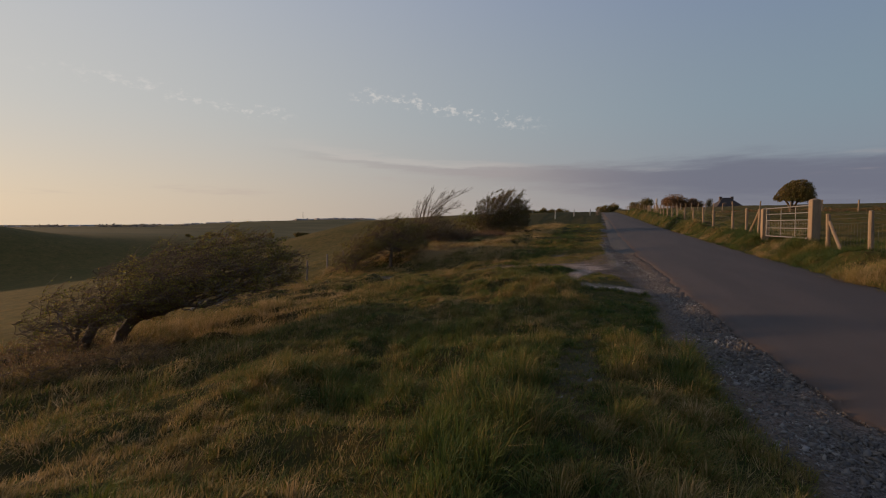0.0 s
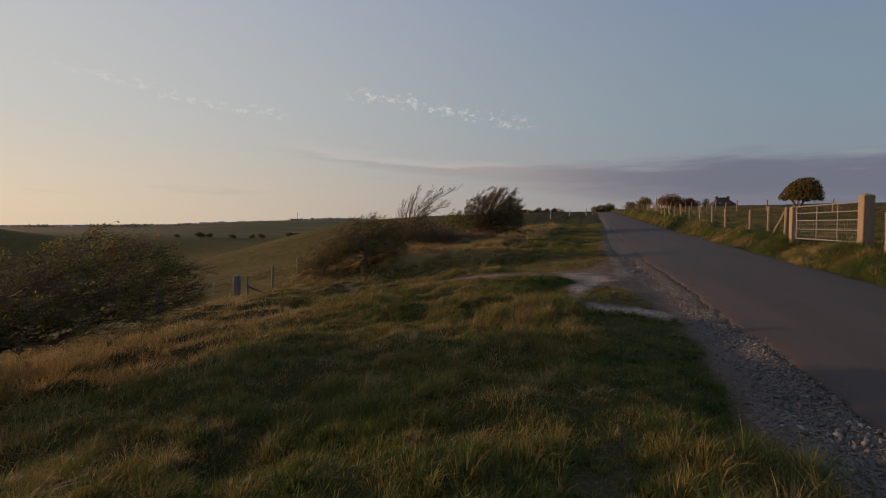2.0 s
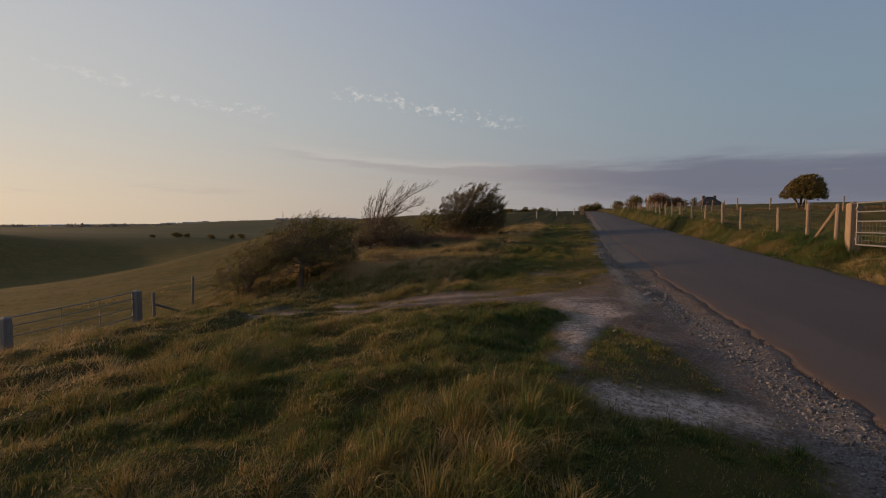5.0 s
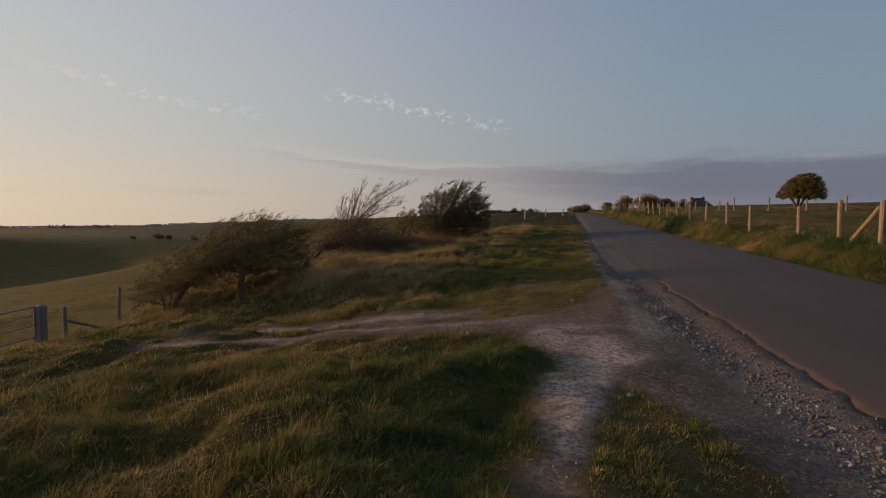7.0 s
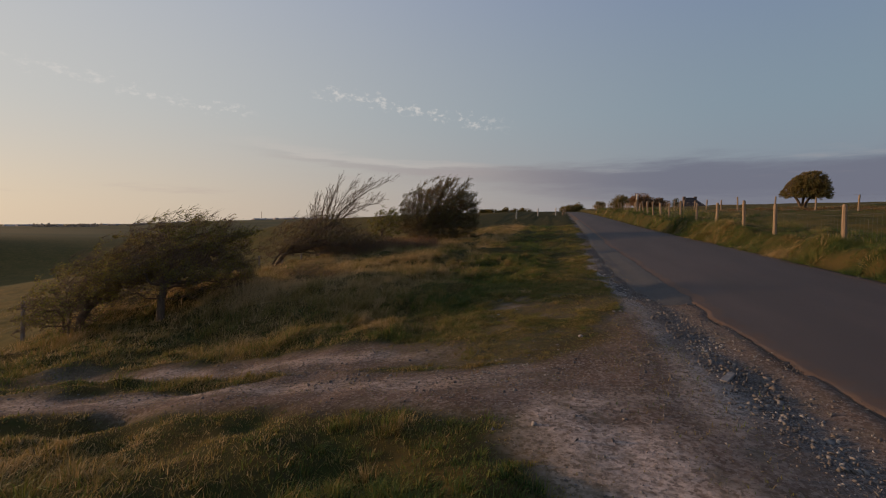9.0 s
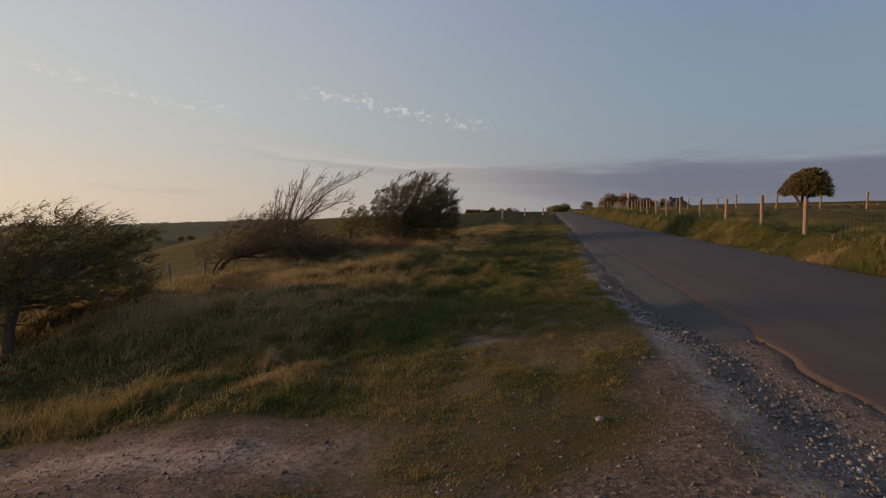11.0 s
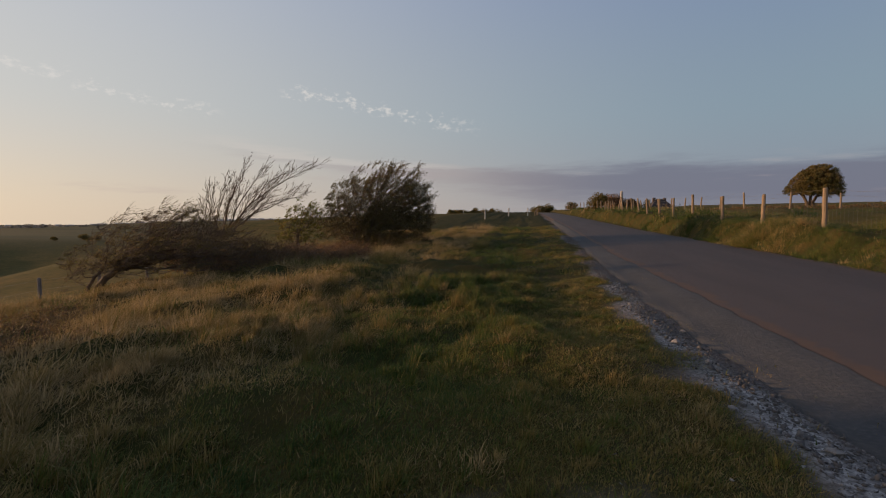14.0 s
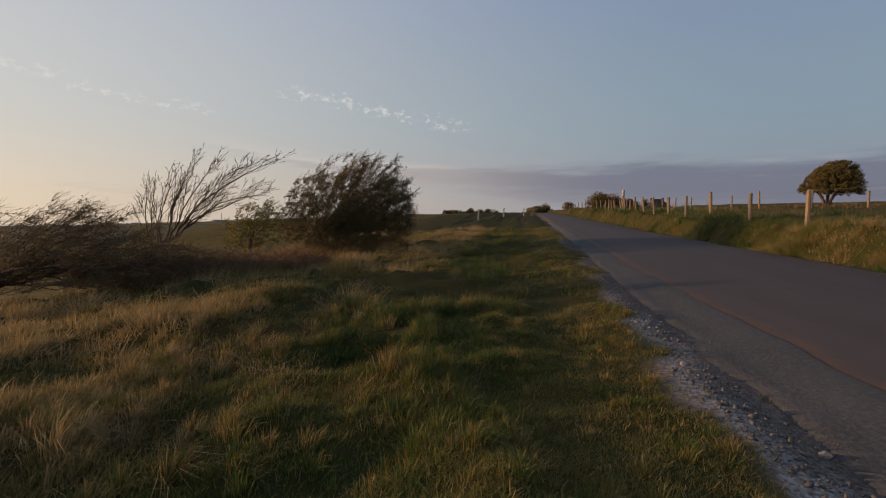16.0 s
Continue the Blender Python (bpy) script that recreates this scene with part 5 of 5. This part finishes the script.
def meadow(name, n, area, tall, width, tuft, spread, seed, label, lean=1.0, simple=False, gap=0.22, varied=0.15, shift=0.0, thin=0.965, dome=0.22):
    """Grass in tussocks: blades splay from each tussock's heart and bow to the wind; each tussock has its own height, bow and tone."""
    rng = np.random.default_rng(seed)
    x0, x1, y0, y1 = area
    k = int(n / tuft * 1.6)
    cx, cy = rng.uniform(x0, x1, k), rng.uniform(y0, y1, k)
    lush = vnoise(cx, cy, 1.3, 25) * 0.55 + vnoise(cx, cy, 0.45, 26) * 0.45
    keep = rng.random(k) < np.clip((lush - gap) * 3.0, 0.08, 1.0)
    cx, cy, lush = cx[keep], cy[keep], lush[keep]
    k = len(cx)
    size = np.clip(rng.lognormal(0, 0.30, k), 0.55, 1.6)
    bow = rng.uniform(0.7, 1.5, k) * lean
    ttone = rng.normal(0, varied, k)
    turn = rng.normal(WIND, 0.8, k)
    i = rng.choice(k, n, p=size ** 1.5 / (size ** 1.5).sum())
    q = np.abs(rng.normal(0, 1.0, n))
    a = rng.uniform(0, 2 * math.pi, n)
    out = np.stack([np.cos(a), np.sin(a)], 1)
    x, y = cx[i] + out[:, 0] * q * spread * size[i], cy[i] + out[:, 1] * q * spread * size[i]
    ways = out * (0.35 + 0.45 * q)[:, None] + 0.45 * np.stack([np.cos(turn[i]), np.sin(turn[i])], 1) + rng.normal(0, 0.35, (n, 2))
    b = bare(x, y)
    worn = (x > ROAD_R - 0.5) & (vnoise(x, y, 0.9, 51) * 0.6 + vnoise(x, y, 0.3, 54) * 0.4 < 0.34 - 0.22 * (x - ROAD_R))
    keep = (rng.random(n) > np.clip((b - 0.05) * 1.5, 0, thin)) & ((x < 1.45) | (x > ROAD_R - 0.22 + 0.3 * vnoise(y, y * 0, 0.5, 33))) & ~(worn & (rng.random(n) < 0.8)) & ~((b > 0.6) & (x < 2.5) & (stony(x, y) > 0.3) & (rng.random(n) < 0.93))
    x, y, b, i, ways, q = x[keep], y[keep], b[keep], i[keep], ways[keep], q[keep]
    dry = dryness(x, y)
    trod = np.maximum(sstep(x, -1.9, -0.9) * (x < 2) * sstep(y, 17.5, 20.5), sstep(b, 0.05, 0.4))
    h = tall * size[i] * ((0.12 + 2.6 * np.maximum(lush[i] - 0.18, 0) if gap > 0 else 0.65 + 0.7 * lush[i]) * (1 - trod) + 0.95 * trod + 0.45 * sstep(dry, 0.5, 0.8)) * (1 - 0.42 * trod) * (1 - dome * np.minimum(q, 3)) * rng.uniform(0.6, 1.25, len(x))
    low = np.maximum(sstep(x, -0.8, 0.0) * sstep(y, 12.6, 11.6) * sstep(y, 6.5, 8.0), sstep(x, -1.9, -0.6) * sstep(y, 12.0, 13.0) * sstep(y, 19.0, 17.0)) * (x < 2)
    low = np.maximum(low, 0.85 * sstep(np.abs(x + 0.15), 0.42, 0.15) * sstep(y, 10.0, 8.0))
    scant = sstep(x, -3.0, -1.6) * (x < 2) * sstep(np.abs(y - 22.6), 2.4, 1.5)
    grazed = sstep(x, -6.5, -8.5) * sstep(y, 11.0, 13.0) * sstep(y, 21.5, 19.5)
    h = h * (1 - 0.4 * grazed)
    rutside = sstep(x, 0.5, -0.5) * sstep(x, -9.5, -7.0) * sstep(np.abs(y - 18.9), 2.9, 1.4)
    h = h * (1 - 0.5 * low) * (1 - 0.4 * scant) * (1 - 0.5 * rutside) * (1 + 0.22 * sstep(np.abs(x + 1.7), 1.3, 0.5) * sstep(y, 13.0, 11.0))
    # before y 12.5 the low green grass also has shade put into its tone
    tone = dry - 0.10 * low * (y < 12.5) + 0.08 * scant + 0.08 * rutside + ttone[i] + shift + np.where(rng.random(len(x)) < 0.12, 0.24, 0)
    tone = tone * (1 - 0.75 * trod) + (0.45 + 0.6 * ttone[i]) * 0.75 * trod
    blades(name, x, y, h, np.full(len(x), width), bow[i], tone, seed + 1, label, simple, ways)


meadow("verge_grass", 170000, (-5.0, 1.5, 1.5, 13.5), 0.128, 0.0056, 60, 0.050, 101, "tufted verge grass, green and straw", lean=0.85, varied=0.16, shift=-0.02)
meadow("verge_grass", 170000, (-5.5, 1.3, 12.0, 33.0), 0.125, 0.0062, 60, 0.055, 103, "tufted verge grass along the lane", lean=0.85, varied=0.16, shift=-0.02)
meadow("short_turf", 420000, (-6.0, 1.5, 1.5, 30.0), 0.080, 0.010, 14, 0.11, 117, "short dense turf between the tussocks", simple=True, gap=-0.2, lean=0.9, thin=0.86, varied=0.18)
meadow("trodden_turf", 170000, (-2.0, 0.8, 19.5, 33.0), 0.085, 0.008, 18, 0.11, 121, "short trodden turf on the path beside the lane", simple=True, gap=-0.2, lean=1.6, thin=0.92, varied=0.2)
meadow("track_turf", 70000, (-9.0, 0.7, 12.8, 25.0), 0.05, 0.006, 40, 0.10, 127, "thin brown turf worn short on the track", simple=True, gap=0.3, lean=1.6, thin=0.55, varied=0.12, shift=0.10)
meadow("scant_turf", 110000, (-3.4, 0.3, 20.6, 24.9), 0.06, 0.007, 22, 0.09, 129, "short brown turf between scuffs of chalk", simple=True, gap=-0.1, lean=1.2, thin=0.2, varied=0.2, shift=0.0)
meadow("rough_grass", 210000, (-15.5, -4.8, 1.0, 33.0), 0.17, 0.011, 60, 0.14, 105, "rough dry grass on the slope below the verge", simple=True, lean=1.0)
meadow("rough_turf", 110000, (-13.5, -5.0, 4.0, 34.0), 0.12, 0.022, 14, 0.16, 125, "matted dry turf on the slope below the verge", simple=True, gap=-0.2, varied=0.18, lean=1.1)
meadow("rough_grass", 130000, (-13.5, 0.9, 32.0, 62.0), 0.20, 0.012, 55, 0.17, 107, "long dry grass along the ridge of the verge", simple=True, lean=1.0)
meadow("bank_grass", 160000, (5.5, 8.6, 8.0, 46.0), 0.16, 0.010, 50, 0.11, 109, "tussocky grass on the bank below the pasture fence", simple=True, varied=0.24, shift=-0.03, lean=1.1)
meadow("dead_grass", 60000, (5.45, 7.2, 9.0, 48.0), 0.17, 0.009, 90, 0.12, 123, "brown dead grass clumps at the foot of the bank", simple=True, varied=0.12, shift=0.10, lean=1.2, gap=0.45)
meadow("bank_grass", 40000, (5.7, 10.5, 45.0, 110.0), 0.28, 0.03, 30, 0.25, 111, "grass bank further up the lane", simple=True, varied=0.2, shift=0.0)
meadow("pasture_grass", 22000, (-30.0, -15.0, 8.0, 60.0), 0.08, 0.025, 20, 0.25, 113, "grazed pasture grass", simple=True, shift=-0.12)
meadow("pasture_grass", 22000, (8.4, 28.0, 20.0, 70.0), 0.08, 0.025, 20, 0.25, 115, "grazed pasture grass", simple=True, shift=-0.12)
meadow("bank_turf", 80000, (5.55, 8.4, 9.0, 42.0), 0.07, 0.010, 10, 0.16, 119, "short turf on the bank below the pasture fence", simple=True, gap=-0.2, varied=0.2, lean=1.3, shift=-0.12)


def heath():
    """A low dark strip of heath and scrub beyond the pasture."""
    rng = np.random.default_rng(77)
    s = rng.random(14000)
    x = 13.0 + 60.0 * s + rng.normal(0, 0.8, 14000)
    y = 62.0 - 34.0 * s + rng.normal(0, 1.2, 14000)
    z = height(x, y) + np.abs(rng.normal(0, 0.06, 14000)) * (0.5 + vnoise(x, y, 3.0, 31))
    v, t = leaf_quads(np.stack([x, y, z], 1), rng, 0.13)
    tagged(new("heath_scrub", tri_mesh("heath_scrub", v, t, M_LEAF_BROWN)), "low dark heath scrub along the pasture's far side", "scrub", kind="stuff")


heath()


def stone_mesh(seed, squash):
    bm = bmesh.new()
    bmesh.ops.create_icosphere(bm, subdivisions=1, radius=1.0)
    rng = random.Random(seed)
    for v in bm.verts:
        v.co *= rng.uniform(0.68, 1.15)
        v.co.z *= squash
    me = bpy.data.meshes.new("stone")
    bm.to_mesh(me)
    bm.free()
    me.materials.append(M_STONE)
    return me


def gravel():
    """Loose flints on the shoulder and the track's mouth: the larger as stones, the rest as one sheet."""
    rng = np.random.default_rng(7)
    bv = np.array([(1.0, 0.1, 0.0), (-0.25, 0.95, 0.15), (-0.9, -0.5, -0.1), (0.4, -0.8, 0.2), (0.15, 0.1, 0.75), (0.0, -0.1, -0.6)])
    bt = np.array([(0, 1, 4), (1, 2, 4), (2, 3, 4), (3, 0, 4), (1, 0, 5), (2, 1, 5), (3, 2, 5), (0, 3, 5)])
    n = 290000
    x, y = rng.uniform(-2.2, 2.5, n), 2.0 + 46.0 * rng.random(n) ** 1.3
    tx = rng.uniform(-9, 0.5, n // 6)
    x, y = np.concatenate([x, tx]), np.concatenate([y, track_mid(tx) + rng.normal(0, 0.9, n // 6)])
    sx, sy = rng.uniform(5.6, 6.3, 9000), rng.uniform(10.0, 48.0, 9000)
    spill = vnoise(sx, sy, 1.6, 55) > 0.66
    x, y = np.concatenate([x, sx[spill]]), np.concatenate([y, sy[spill]])
    strip = stony(x, y)
    rl = road_left(y)
    p = np.clip(bare(x, y) * (0.24 + 0.14 * (x < -1) + np.interp(y, (11, 14, 22, 25), (1.0, 0.7, 0.7, 1.0)) * strip), 0, 1)
    p = np.where(x > rl, np.where(x > ROAD_R - 0.1, 0.7 * sstep(x, 6.4, 5.7), 0.10 * sstep(x - rl, 0.25, 0.0)), p)
    k = rng.random(len(x)) < p
    x, y, st, rl = x[k], y[k], strip[k], rl[k]
    r = np.clip(rng.lognormal(-5.0 + 0.35 * st, 0.6, len(x)), 0.0035, 0.032) * (0.7 + 0.5 * st) * np.where(x > 5.0, 1.6, np.where(x > rl, 0.5, 1.0)) * np.interp(y, (8, 11, 17, 19, 24, 26), (1.25, 0.85, 0.85, 1.15, 1.15, 0.9))
    z = np.where((x > rl) & (x < ROAD_R), road_z(y) + camber(x, y) + 0.014, height(x, y)) + r * 0.12
    q = rng.normal(0, 1, (len(x), 4)) * np.array([1.0, 0.5, 0.5, 1.0])
    q /= np.linalg.norm(q, axis=1)[:, None]
    w, i, j, l = q.T
    R = np.stack([np.stack([1 - 2 * (j * j + l * l), 2 * (i * j - l * w), 2 * (i * l + j * w)], 1), np.stack([2 * (i * j + l * w), 1 - 2 * (i * i + l * l), 2 * (j * l - i * w)], 1), np.stack([2 * (i * l - j * w), 2 * (j * l + i * w), 1 - 2 * (i * i + j * j)], 1)], 1)
    sc = r[:, None] * rng.uniform(0.5, 1.5, (len(x), 3)) * np.array([1.0, 1.0, 0.6])
    V = (np.einsum("nij,nvj->nvi", R, bv[None] * sc[:, None]) + np.stack([x, y, z], 1)[:, None]).reshape(-1, 3)
    T = (bt[None] + (np.arange(len(x)) * len(bv))[:, None, None]).reshape(-1, 3)
    me = tri_mesh("gravel", V, T, M_GRAVEL)
    tagged(new("gravel", me), "loose flint and chalk gravel along the lane's shoulder", "gravel", kind="stuff")
    kinds = [stone_mesh(20 + k, q) for k, q in enumerate((0.55, 0.7, 0.45))]
    for sx, sy, sr in ((0.05, 15.57, 0.055), (-1.79, 22.85, 0.05), (0.98, 23.8, 0.07), (0.62, 26.9, 0.06), (0.5, 27.6, 0.09), (0.75, 28.2, 0.06), (0.35, 25.6, 0.07), (0.9, 29.2, 0.05), (-0.4, 20.9, 0.06), (0.2, 22.4, 0.05), (0.7, 25.0, 0.08), (0.45, 29.9, 0.07), (1.3, 21.0, 0.05), (1.0, 30.4, 0.05), (0.1, 12.9, 0.05), (-0.9, 17.6, 0.04)):
        ob = new("stone", kinds[int(sr * 1000) % 3])
        ob.matrix_basis = pose(sx, sy, H(sx, sy) + sr * 0.15, 0, 0, sx * 977) @ Matrix.Scale(sr * 0.72, 4)
        tagged(ob, "loose pale flint stone on the verge", "stone", "loose stones")


M_GRAVEL = leaf_material("gravel_mix", ((0.33, 0.31, 0.29), (0.155, 0.148, 0.142), (0.075, 0.068, 0.064), (0.115, 0.100, 0.090), (0.205, 0.185, 0.168)), 0.0, 0.85)
gravel()
slab = new("slab_fragment", box_mesh("slab_fragment", 0.075, 0.30, 0.03, M_STONE, 0.006))
slab.matrix_basis = pose(0.98, 19.25, H(0.98, 19.25) - 0.005, 4, 3, -32)
tagged(slab, "broken grey slab fragment lying in the gravel", "slab")
